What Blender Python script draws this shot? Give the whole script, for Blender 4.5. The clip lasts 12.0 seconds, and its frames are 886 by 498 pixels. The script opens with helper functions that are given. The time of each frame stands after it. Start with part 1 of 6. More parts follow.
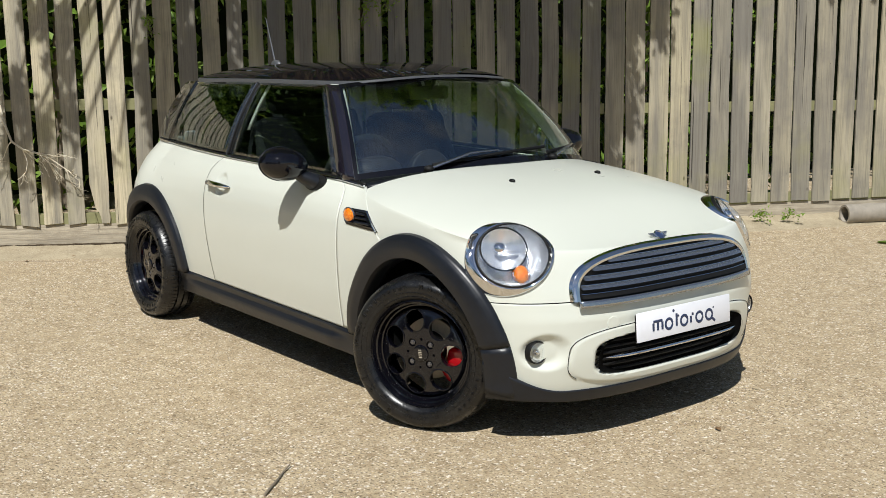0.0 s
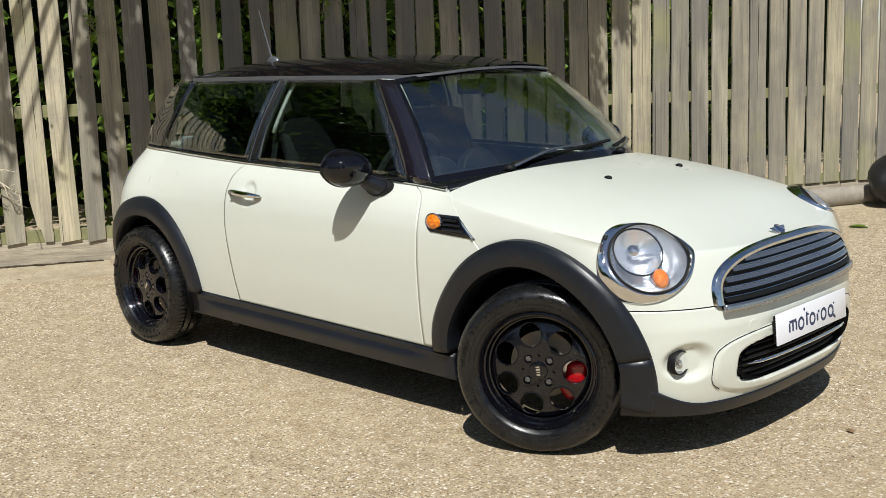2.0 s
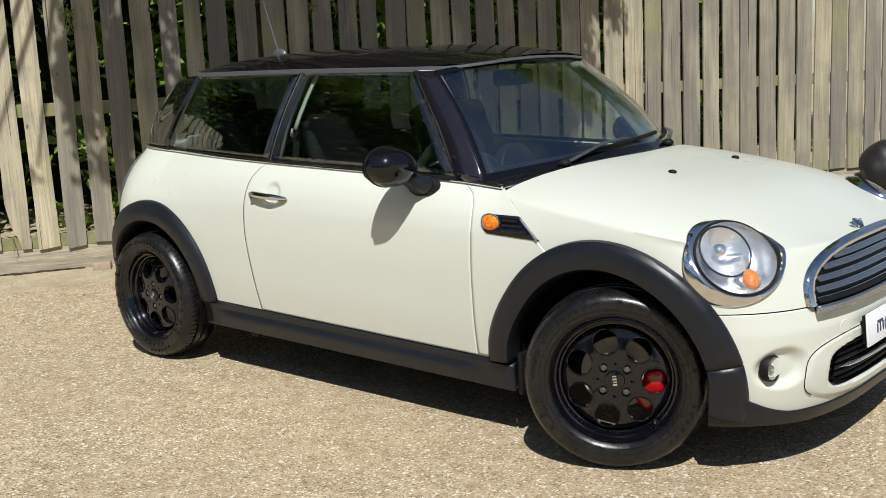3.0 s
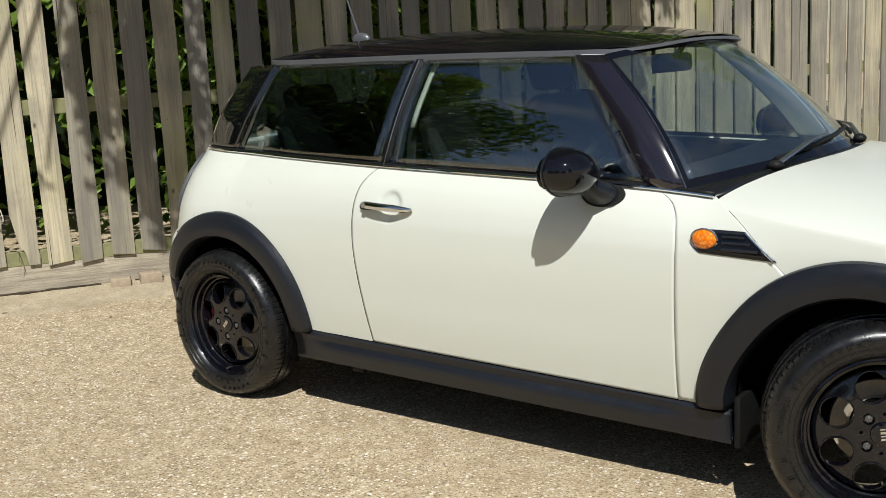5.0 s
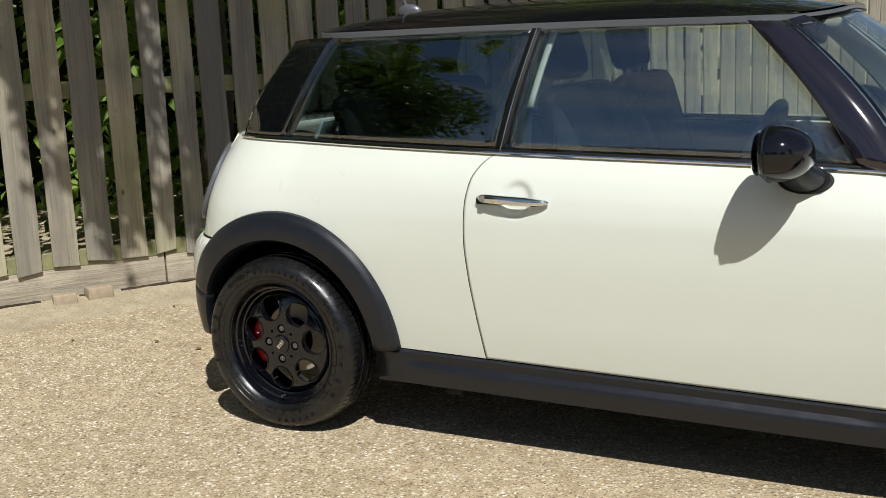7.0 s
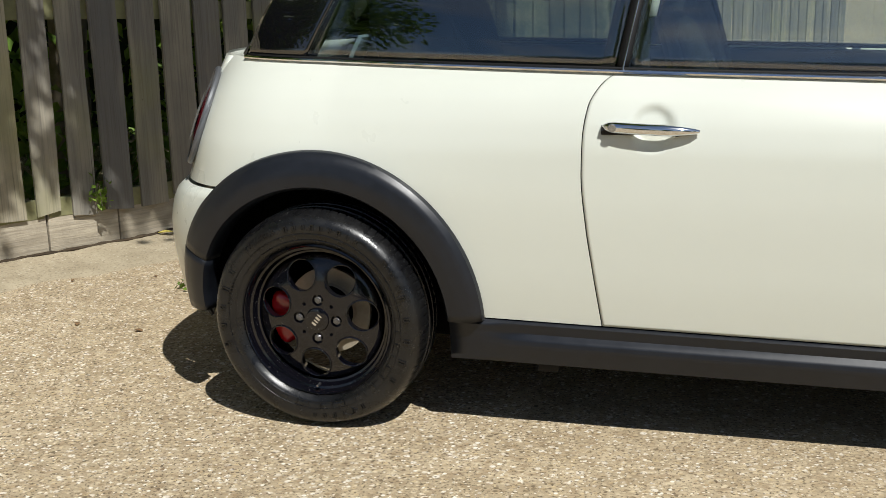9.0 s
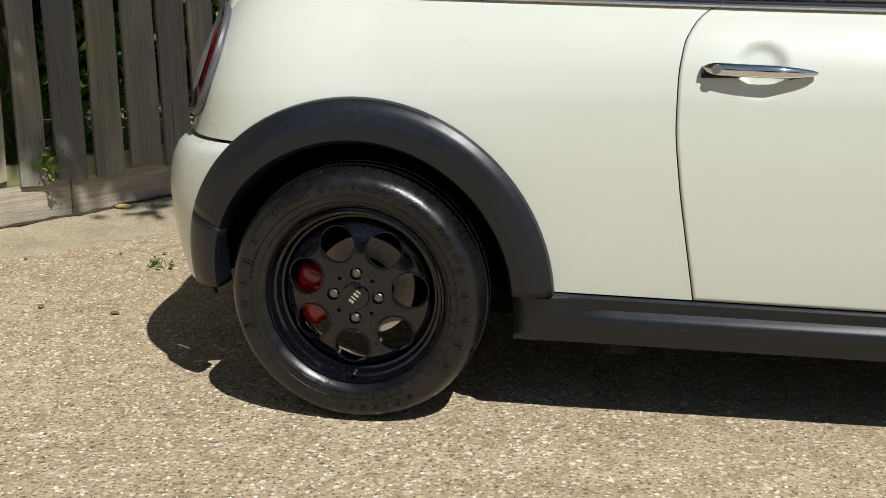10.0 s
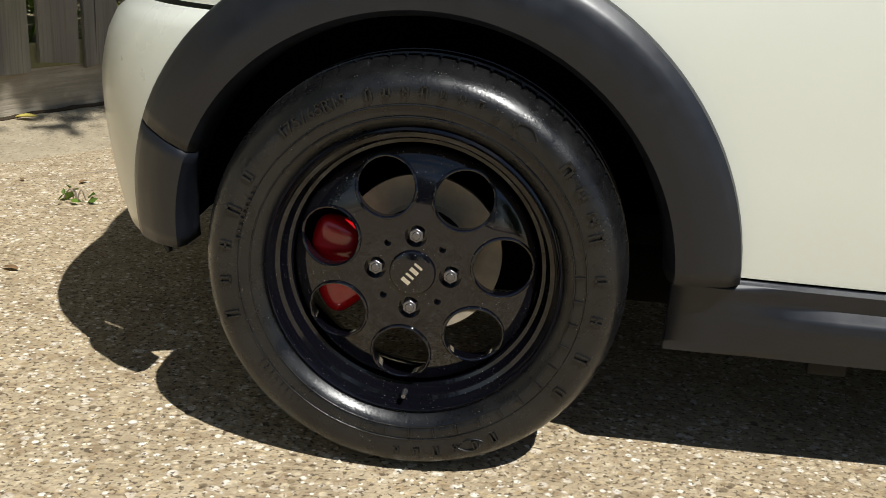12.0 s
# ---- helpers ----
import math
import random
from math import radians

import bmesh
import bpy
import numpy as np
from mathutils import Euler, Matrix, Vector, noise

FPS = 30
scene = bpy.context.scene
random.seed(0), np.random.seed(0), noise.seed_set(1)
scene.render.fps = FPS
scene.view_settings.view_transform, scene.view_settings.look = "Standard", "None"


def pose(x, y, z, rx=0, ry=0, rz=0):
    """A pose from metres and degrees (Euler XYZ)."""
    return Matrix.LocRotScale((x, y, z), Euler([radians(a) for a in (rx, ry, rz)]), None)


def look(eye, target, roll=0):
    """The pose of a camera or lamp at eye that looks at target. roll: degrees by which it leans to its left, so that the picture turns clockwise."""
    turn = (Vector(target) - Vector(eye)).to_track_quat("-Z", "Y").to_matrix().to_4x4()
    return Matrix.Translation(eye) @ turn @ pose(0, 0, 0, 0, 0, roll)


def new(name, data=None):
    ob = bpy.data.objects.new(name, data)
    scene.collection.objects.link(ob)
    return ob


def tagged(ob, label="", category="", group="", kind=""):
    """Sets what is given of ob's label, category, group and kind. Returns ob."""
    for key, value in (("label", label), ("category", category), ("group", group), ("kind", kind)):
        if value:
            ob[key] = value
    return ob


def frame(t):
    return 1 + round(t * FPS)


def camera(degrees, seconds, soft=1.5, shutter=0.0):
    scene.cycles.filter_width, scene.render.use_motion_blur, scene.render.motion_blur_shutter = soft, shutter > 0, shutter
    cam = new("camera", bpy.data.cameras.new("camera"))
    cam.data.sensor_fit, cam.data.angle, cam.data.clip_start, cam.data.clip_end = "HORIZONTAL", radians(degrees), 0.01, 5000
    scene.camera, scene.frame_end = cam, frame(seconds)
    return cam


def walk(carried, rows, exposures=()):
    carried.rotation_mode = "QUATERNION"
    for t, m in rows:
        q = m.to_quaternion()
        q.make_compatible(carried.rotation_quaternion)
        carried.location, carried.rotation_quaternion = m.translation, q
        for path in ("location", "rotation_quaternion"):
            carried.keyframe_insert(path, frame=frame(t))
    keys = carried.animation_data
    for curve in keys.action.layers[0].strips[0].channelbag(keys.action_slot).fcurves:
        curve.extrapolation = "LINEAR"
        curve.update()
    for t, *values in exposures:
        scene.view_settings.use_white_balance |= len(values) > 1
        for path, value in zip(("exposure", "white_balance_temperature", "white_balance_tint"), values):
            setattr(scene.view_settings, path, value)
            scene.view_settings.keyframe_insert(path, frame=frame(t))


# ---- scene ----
cam = camera(44.4, 12.0, soft=0.5)
PATH = [
    (0, (4.355, -3.084, 1.34), (2.799, -1.873, 1.006), -0.8),
    (0.5, (4.147, -3.174, 1.325), (2.628, -1.917, 0.987), -1.1),
    (1, (3.945, -3.273, 1.33), (2.471, -1.964, 0.991), -1.3),
    (1.5, (3.692, -3.409, 1.327), (2.266, -2.048, 0.987), -1.7),
    (2, (3.474, -3.498, 1.329), (2.098, -2.088, 0.987), -2.1),
    (2.5, (3.251, -3.534, 1.328), (1.919, -2.083, 0.979), -2.5),
    (3, (2.995, -3.568, 1.329), (1.7, -2.086, 0.972), -2.8),
    (3.2, (2.894, -3.59, 1.334), (1.61, -2.1, 0.973), -2.8),
    (4.8, (2.075, -3.482, 1.329), (0.857, -1.941, 0.954), -3.0),
    (5, (1.974, -3.489, 1.327), (0.767, -1.938, 0.952), -3.1),
    (5.5, (1.703, -3.453, 1.307), (0.53, -1.878, 0.931), -3.3),
    (6, (1.458, -3.448, 1.307), (0.339, -1.833, 0.931), -3.3),
    (6.5, (1.164, -3.506, 1.302), (0.127, -1.84, 0.916), -3.3),
    (7, (0.875, -3.556, 1.264), (-0.049, -1.825, 0.878), -2.7),
    (7.2, (0.759, -3.525, 1.255), (-0.124, -1.775, 0.856), -2.9),
    (8.8, (-0.11, -3.331, 1.139), (-0.662, -1.463, 0.683), -1.7),
    (9, (-0.199, -3.285, 1.116), (-0.714, -1.409, 0.652), -1.5),
    (9.5, (-0.427, -3.158, 1.05), (-0.859, -1.265, 0.573), -1.1),
    (10, (-0.619, -3.009, 0.986), (-0.972, -1.103, 0.494), -0.6),
    (10.5, (-0.79, -2.79, 0.918), (-1.069, -0.876, 0.409), 0.2),
    (11, (-0.923, -2.581, 0.847), (-1.136, -0.664, 0.321), 1.1),
    (11.5, (-1.035, -2.39, 0.799), (-1.195, -0.472, 0.253), 2.3),
    (12, (-1.055, -2.148, 0.773), (-1.245, -0.253, 0.164), 2.8),
]
walk(cam, [(t, look(eye, target, roll)) for t, eye, target, roll in PATH], [(0.0, 0.04), (4.0, 0.05), (7.0, 0.05), (9.0, 0.02), (10.0, -0.08), (11.0, 0.01), (12.0, 0.12)])

# ---- light ----
SUN_FROM = Vector((0.47, -0.56, 1.0)).normalized()
sun_data = bpy.data.lights.new("sun", "SUN")
sun_data.energy, sun_data.angle, sun_data.color = 5.0, radians(0.53), (1.0, 0.992, 0.955)
sun = new("sun", sun_data)
sun.matrix_world = look(SUN_FROM * 60, (0, 0, 0))
world = bpy.data.worlds.new("sky")
scene.world = world
world.use_nodes = True
sky = world.node_tree.nodes.new("ShaderNodeTexSky")
sky.sky_type, sky.sun_disc = "NISHITA", False
sky.dust_density, sky.ozone_density = 0.25, 2.2
sky.sun_elevation = math.asin(SUN_FROM.z)
sky.sun_rotation = math.atan2(SUN_FROM.x, SUN_FROM.y)
wn, wl = world.node_tree.nodes, world.node_tree.links
way_up, spread, wisp, veil = wn.new("ShaderNodeTexCoord"), wn.new("ShaderNodeMapping"), wn.new("ShaderNodeTexNoise"), wn.new("ShaderNodeValToRGB")
grey, brighter, blend = wn.new("ShaderNodeRGBToBW"), wn.new("ShaderNodeMath"), wn.new("ShaderNodeMix")
spread.inputs["Scale"].default_value = (1.3, 1.0, 3.4)
spread.inputs["Rotation"].default_value = (0.3, 0.2, 0.6)
wisp.inputs["Scale"].default_value, wisp.inputs["Detail"].default_value, wisp.inputs["Roughness"].default_value = 2.2, 7.0, 0.6
wisp.inputs["Distortion"].default_value = 0.5
veil.color_ramp.elements[0].position, veil.color_ramp.elements[0].color = 0.48, (0.0, 0.0, 0.0, 1)
veil.color_ramp.elements[1].position, veil.color_ramp.elements[1].color = 0.72, (0.65, 0.65, 0.65, 1)
brighter.operation, brighter.inputs[1].default_value = "MULTIPLY", 2.4
blend.data_type = "RGBA"
wl.new(way_up.outputs["Generated"], spread.inputs[0])
wl.new(spread.outputs[0], wisp.inputs["Vector"])
wl.new(wisp.outputs["Fac"], veil.inputs[0])
wl.new(sky.outputs[0], grey.inputs[0])
wl.new(grey.outputs[0], brighter.inputs[0])
wl.new(veil.outputs[0], blend.inputs[0])
wl.new(sky.outputs[0], blend.inputs[6])
wl.new(brighter.outputs[0], blend.inputs[7])
wl.new(blend.outputs[2], wn["Background"].inputs[0])
world.node_tree.nodes["Background"].inputs[1].default_value = 0.064


# ---- materials ----
class Mat:
    """A node material and short ways to add to it."""

    def __init__(self, name, colour=(0.5, 0.5, 0.5), rough=0.5, metal=0.0, coat=0.0, spec=0.5):
        self.m = bpy.data.materials.new(name)
        self.m.use_nodes = True
        self.n, self.l = self.m.node_tree.nodes, self.m.node_tree.links
        self.p = self.n["Principled BSDF"]
        self.put("Base Color", (*colour, 1))
        self.put("Roughness", rough)
        self.put("Metallic", metal)
        self.put("Coat Weight", coat)
        self.put("Coat Roughness", 0.03)
        self.put("Specular IOR Level", spec)
        self.coord = self.n.new("ShaderNodeTexCoord").outputs["Object"]

    def put(self, name, value):
        self.p.inputs[name].default_value = value

    def world_space(self):
        self.coord = self.n.new("ShaderNodeNewGeometry").outputs["Position"]

    def stretched(self, scale):
        node = self.n.new("ShaderNodeMapping")
        node.inputs["Scale"].default_value = scale
        self.l.new(self.coord, node.inputs["Vector"])
        return node.outputs[0]

    def noise(self, scale, detail=4.0, rough=0.55, vector=None):
        node = self.n.new("ShaderNodeTexNoise")
        node.inputs["Scale"].default_value, node.inputs["Detail"].default_value = scale, detail
        node.inputs["Roughness"].default_value = rough
        self.l.new(vector or self.coord, node.inputs["Vector"])
        return node.outputs["Fac"]

    def cells(self, scale, feature="F1", out="Distance", vector=None):
        node = self.n.new("ShaderNodeTexVoronoi")
        node.feature = feature
        node.inputs["Scale"].default_value = scale
        self.l.new(vector or self.coord, node.inputs["Vector"])
        return node.outputs[out]

    def ramp(self, fac, stops):
        node = self.n.new("ShaderNodeValToRGB")
        while len(node.color_ramp.elements) < len(stops):
            node.color_ramp.elements.new(0.5)
        for e, (at, c) in zip(node.color_ramp.elements, stops):
            e.position = at
            e.color = (*c, 1) if isinstance(c, tuple) else (c, c, c, 1)
        self.l.new(fac, node.inputs[0])
        return node.outputs[0]

    def mix(self, fac, a, b, blend="MIX"):
        node = self.n.new("ShaderNodeMix")
        node.data_type, node.blend_type = "RGBA", blend
        for sock, v in ((node.inputs[0], fac), (node.inputs[6], a), (node.inputs[7], b)):
            if isinstance(v, (int, float)):
                sock.default_value = v if sock.type == "VALUE" else (v, v, v, 1)
            elif isinstance(v, tuple):
                sock.default_value = (*v, 1)
            else:
                self.l.new(v, sock)
        return node.outputs[2]

    def link(self, out, name):
        self.l.new(out, self.p.inputs[name])

    def bump(self, height, strength=0.3, distance=0.01):
        node = self.n.new("ShaderNodeBump")
        node.inputs["Strength"].default_value, node.inputs["Distance"].default_value = strength, distance
        self.l.new(height, node.inputs["Height"])
        self.l.new(node.outputs[0], self.p.inputs["Normal"])

    def random(self):
        return self.n.new("ShaderNodeObjectInfo").outputs["Random"]


def simple(name, colour, rough=0.5, metal=0.0, coat=0.0, spec=0.5, grain=60.0, amount=0.12, bump=0.0):
    """A surface with slight changes of tone and gloss at two scales."""
    k = Mat(name, colour, rough, metal, coat, spec)
    fine, broad = k.noise(grain, 5), k.noise(grain / 14, 3)
    both = k.mix(0.5, fine, broad)
    dark = tuple(c * (1 - amount) for c in colour)
    light = tuple(min(1, c * (1 + amount)) for c in colour)
    k.link(k.ramp(both, [(0.3, dark), (0.7, light)]), "Base Color")
    k.link(k.ramp(both, [(0.3, max(0.0, rough * 0.85)), (0.7, min(1.0, rough * 1.2))]), "Roughness")
    if bump:
        k.bump(fine, bump, 0.002)
    return k.m


def glass_material(name, tint, base=0.14):
    """A thin pane: clear with a tint, and a mirror that grows towards grazing."""
    m = bpy.data.materials.new(name)
    m.use_nodes = True
    n, l = m.node_tree.nodes, m.node_tree.links
    n.clear()
    out, mixer = n.new("ShaderNodeOutputMaterial"), n.new("ShaderNodeMixShader")
    clear, gloss, lw = n.new("ShaderNodeBsdfTransparent"), n.new("ShaderNodeBsdfGlossy"), n.new("ShaderNodeLayerWeight")
    power, scale = n.new("ShaderNodeMath"), n.new("ShaderNodeMath")
    lw.inputs["Blend"].default_value = 0.5
    power.operation, scale.operation = "POWER", "MULTIPLY_ADD"
    power.inputs[1].default_value = 5.0
    scale.inputs[1].default_value, scale.inputs[2].default_value = 1 - base, base
    clear.inputs[0].default_value = (*tint, 1)
    gloss.inputs["Color"].default_value = (1, 1, 1, 1)
    gloss.inputs["Roughness"].default_value = 0.0
    l.new(lw.outputs["Facing"], power.inputs[0])
    l.new(power.outputs[0], scale.inputs[0])
    l.new(scale.outputs[0], mixer.inputs[0])
    l.new(clear.outputs[0], mixer.inputs[1])
    l.new(gloss.outputs[0], mixer.inputs[2])
    l.new(mixer.outputs[0], out.inputs[0])
    return m


def ground_material():
    k = Mat("exposed_aggregate", rough=0.92, spec=0.2)
    k.world_space()
    warp = k.n.new("ShaderNodeVectorMath")
    warp.operation = "MULTIPLY_ADD"
    k.l.new(k.n.new("ShaderNodeTexNoise").outputs["Color"], warp.inputs[0])
    warp.inputs[1].default_value = (0.02, 0.02, 0.02)
    k.l.new(k.coord, warp.inputs[2])
    at = warp.outputs[0]
    broad, mid = k.noise(0.6, 5), k.noise(7.0, 6, 0.7)
    paste = k.ramp(mid, [(0.3, (0.315, 0.246, 0.154)), (0.7, (0.565, 0.46, 0.312))])
    pebble = k.cells(62.0, out="Color", vector=at)
    stone = k.ramp(pebble, [(0.08, (0.11, 0.085, 0.055)), (0.25, (0.42, 0.315, 0.18)), (0.5, (0.65, 0.545, 0.38)), (0.75, (0.53, 0.405, 0.235)), (0.92, (0.88, 0.83, 0.72))])
    shape = k.cells(62.0, vector=at)
    base = k.mix(k.ramp(shape, [(0.32, 0.95), (0.50, 0.0)]), paste, stone)
    big = k.cells(31.0, vector=at)
    tint = k.cells(31.0, out="Color", vector=at)
    show = k.mix(1.0, k.ramp(big, [(0.22, 1.0), (0.32, 0.0)]), k.ramp(tint, [(0.55, 0.0), (0.6, 1.0)]), "MULTIPLY")
    base = k.mix(show, base, k.ramp(k.cells(31.0, out="Color", vector=k.stretched((1.0, 1.0, 1.0))), [(0.2, (0.24, 0.165, 0.10)), (0.5, (0.60, 0.50, 0.37)), (0.85, (0.80, 0.74, 0.63))]))
    patch = k.noise(26.0, 4, 0.6)
    base = k.mix(k.ramp(patch, [(0.49, 0.0), (0.64, 0.62)]), base, (0.28, 0.198, 0.115))
    for scale, low, high, colour in ((44.0, 0.16, 0.26, (0.86, 0.80, 0.69)), (37.0, 0.12, 0.20, (0.13, 0.092, 0.060)), (85.0, 0.20, 0.30, (0.80, 0.73, 0.60))):
        keep = k.mix(1.0, k.ramp(k.cells(scale, vector=at), [(low, 1.0), (high, 0.0)]), k.ramp(k.cells(scale, out="Color", vector=at), [(0.54, 0.0), (0.58, 1.0)]), "MULTIPLY")
        base = k.mix(keep, base, colour)
    pits = k.ramp(k.noise(120.0, 3), [(0.55, 0.0), (0.63, 0.9)])
    base = k.mix(pits, base, (0.085, 0.065, 0.042))
    base = k.mix(k.ramp(broad, [(0.40, 0.0), (0.72, 0.42)]), base, (0.37, 0.285, 0.175))
    k.link(base, "Base Color")
    k.bump(k.mix(0.55, shape, k.noise(150.0, 4)), 0.8, 0.008)
    return k.m


def plank_material(name, light, mid, dark):
    """Sawn board, weathered; each one takes its own mix of the three tones."""
    k = Mat(name, rough=0.88, spec=0.2)
    rnd = k.random()
    shift = k.n.new("ShaderNodeVectorMath")
    shift.operation = "MULTIPLY_ADD"
    k.l.new(rnd, shift.inputs[0])
    shift.inputs[1].default_value = (7.0, 3.0, 19.0)
    k.l.new(k.coord, shift.inputs[2])
    k.coord = shift.outputs[0]
    grain = k.noise(1.0, 7, 0.62, k.stretched((26.0, 26.0, 0.9)))
    fine = k.noise(1.0, 5, 0.6, k.stretched((150.0, 150.0, 3.0)))
    blotch, long_ = k.noise(3.2, 6, 0.62), k.noise(1.0, 4, 0.55, k.stretched((9.0, 9.0, 0.8)))
    tone = k.ramp(rnd, [(0.0, dark), (0.14, mid), (0.28, dark), (0.42, light), (0.55, mid), (0.7, light), (0.85, mid), (1.0, dark)])
    base = k.mix(k.ramp(grain, [(0.36, 0.55), (0.60, 0.0)]), tone, k.mix(0.5, tone, (0.10, 0.09, 0.075)))
    base = k.mix(k.ramp(long_, [(0.44, 0.0), (0.72, 0.75)]), base, (0.16, 0.152, 0.14))
    base = k.mix(k.ramp(blotch, [(0.46, 0.0), (0.72, 0.70)]), base, (0.19, 0.175, 0.155))
    base = k.mix(k.ramp(k.noise(1.0, 3, 0.5, k.stretched((5.0, 5.0, 1.1))), [(0.54, 0.0), (0.74, 0.45)]), base, (0.58, 0.52, 0.38))
    base = k.mix(k.ramp(fine, [(0.34, 0.40), (0.52, 0.0)]), base, (0.10, 0.088, 0.07))
    split = k.ramp(k.noise(1.0, 2, 0.5, k.stretched((46.0, 46.0, 0.5))), [(0.29, 0.9), (0.315, 0.0)])
    base = k.mix(split, base, (0.035, 0.03, 0.024))
    spots = k.ramp(k.cells(3.4, vector=k.stretched((1.5, 1.5, 0.8))), [(0.025, 0.9), (0.065, 0.0)])
    base = k.mix(spots, base, (0.06, 0.045, 0.03))
    nails = k.ramp(k.cells(11.0), [(0.02, 0.8), (0.045, 0.0)])
    base = k.mix(nails, base, (0.07, 0.06, 0.05))
    moss = k.ramp(k.noise(1.5, 4), [(0.54, 0.0), (0.74, 0.42)])
    base = k.mix(moss, base, (0.31, 0.31, 0.11))
    k.link(base, "Base Color")
    k.bump(k.mix(0.5, grain, fine), 0.5, 0.005)
    return k.m


def leaf_material(name, a, b):
    k = Mat(name, a, 0.55, spec=0.35)
    k.link(k.ramp(k.n.new("ShaderNodeNewGeometry").outputs["Random Per Island"], [(0.0, a), (1.0, b)]), "Base Color")
    k.put("Transmission Weight", 0.0)
    t = k.n.new("ShaderNodeBsdfTranslucent")
    t.inputs[0].default_value = (b[0] * 1.6, b[1] * 1.5, b[2], 1)
    mixer = k.n.new("ShaderNodeMixShader")
    mixer.inputs[0].default_value = 0.22
    k.l.new(k.p.outputs[0], mixer.inputs[1])
    k.l.new(t.outputs[0], mixer.inputs[2])
    k.l.new(mixer.outputs[0], k.n["Material Output"].inputs[0])
    return k.m


def tyre_material():
    k = Mat("tyre_rubber", (0.01, 0.01, 0.01), 0.4, spec=0.5)
    dust = k.noise(9.0, 6, 0.65)
    base = k.ramp(dust, [(0.40, (0.0042, 0.0043, 0.0050)), (0.80, (0.015, 0.0148, 0.0145))])
    speck = k.mix(1.0, k.ramp(k.cells(260.0), [(0.10, 1.0), (0.17, 0.0)]), k.ramp(k.cells(260.0, out="Color"), [(0.60, 0.0), (0.64, 1.0)]), "MULTIPLY")
    k.link(k.mix(speck, base, (0.16, 0.155, 0.145)), "Base Color")
    k.link(k.ramp(k.noise(30.0, 5), [(0.3, 0.20), (0.7, 0.40)]), "Roughness")
    k.bump(k.mix(0.4, k.noise(260.0, 4), k.noise(60.0, 4)), 0.40, 0.0016)
    return k.m


CREAM = simple("cream_paint", (0.625, 0.645, 0.575), 0.30, coat=0.5, grain=8.0, amount=0.012)
BLACK = simple("gloss_black_paint", (0.004, 0.004, 0.006), 0.05, coat=0.0, grain=9.0, amount=0.2)
GLASSBLACK = simple("black_backed_glass", (0.004, 0.004, 0.005), 0.02, coat=1.0, spec=1.0, grain=9.0, amount=0.2)
PILLAR = simple("dark_plum_gloss", (0.012, 0.0100, 0.0155), 0.08, coat=1.0, grain=9.0, amount=0.2)
TRIM = simple("black_plastic_trim", (0.0075, 0.0092, 0.0135), 0.37, spec=0.48, grain=45.0, amount=0.3, bump=0.08)
RUBBERY = simple("black_rubber_seal", (0.006, 0.006, 0.006), 0.55, spec=0.25)
LINER = simple("dark_wheel_liner", (0.003, 0.003, 0.003), 0.95, spec=0.05)
CHROME = simple("chrome", (0.78, 0.79, 0.81), 0.06, metal=1.0, amount=0.03)
SILVER = simple("grey_drip_rail", (0.125, 0.13, 0.14), 0.38, metal=0.4, amount=0.08)
GREYMET = simple("satin_grey_slat", (0.40, 0.42, 0.45), 0.15, metal=0.9, amount=0.1)
RIM = Mat("gloss_black_rim", (0.003, 0.003, 0.005), 0.05, coat=0.25, spec=0.5)
RIM_SPECK = RIM.mix(1.0, RIM.ramp(RIM.cells(240.0), [(0.10, 1.0), (0.16, 0.0)]), RIM.ramp(RIM.cells(240.0, out="Color"), [(0.62, 0.0), (0.66, 1.0)]), "MULTIPLY")
RIM.link(RIM.mix(RIM_SPECK, (0.003, 0.003, 0.005), (0.22, 0.21, 0.20)), "Base Color")
RIM.link(RIM.ramp(RIM.noise(6.0, 4), [(0.35, 0.02), (0.75, 0.09)]), "Roughness")
RIM = RIM.m
STEEL = simple("brake_steel", (0.42, 0.36, 0.27), 0.5, metal=0.25, amount=0.2)
RED = simple("red_caliper_paint", (0.38, 0.004, 0.007), 0.2, coat=0.5)
NUT = simple("dark_nut_metal", (0.16, 0.16, 0.17), 0.22, metal=0.8)
RUBBER = tyre_material()
AMBER = Mat("amber_lens", (0.95, 0.26, 0.015), 0.12, coat=1.0)
AMBER.link(AMBER.ramp(AMBER.cells(120.0), [(0.1, (1.0, 0.36, 0.03)), (0.6, (0.75, 0.16, 0.0))]), "Base Color")
AMBER.bump(AMBER.cells(120.0), 0.5, 0.004)
AMBER = AMBER.m
REDLENS = simple("red_lens", (0.12, 0.005, 0.010), 0.1, coat=1.0)
CLEARLENS = simple("silver_lamp_reflector", (0.82, 0.84, 0.87), 0.22, metal=0.8, amount=0.05, grain=90.0)
REFLECT = simple("grey_lamp_bowl", (0.34, 0.36, 0.38), 0.24, metal=0.85, amount=0.08, grain=60.0)
GLASS = glass_material("window_glass", (0.92, 0.965, 0.945))
DARKGLASS = glass_material("privacy_glass", (0.66, 0.73, 0.72))
LENS = glass_material("lamp_glass", (0.95, 0.965, 0.98))
MIRRORG = simple("mirror_glass", (0.9, 0.9, 0.9), 0.01, metal=1.0, amount=0.0)
PLATE = simple("white_plate", (0.80, 0.82, 0.88), 0.3, coat=0.3, amount=0.02)
INK = simple("navy_print", (0.02, 0.035, 0.09), 0.35)
CLOTH = simple("dark_seat_cloth", (0.005, 0.0055, 0.007), 0.9, spec=0.08, grain=160.0, amount=0.3, bump=0.3)
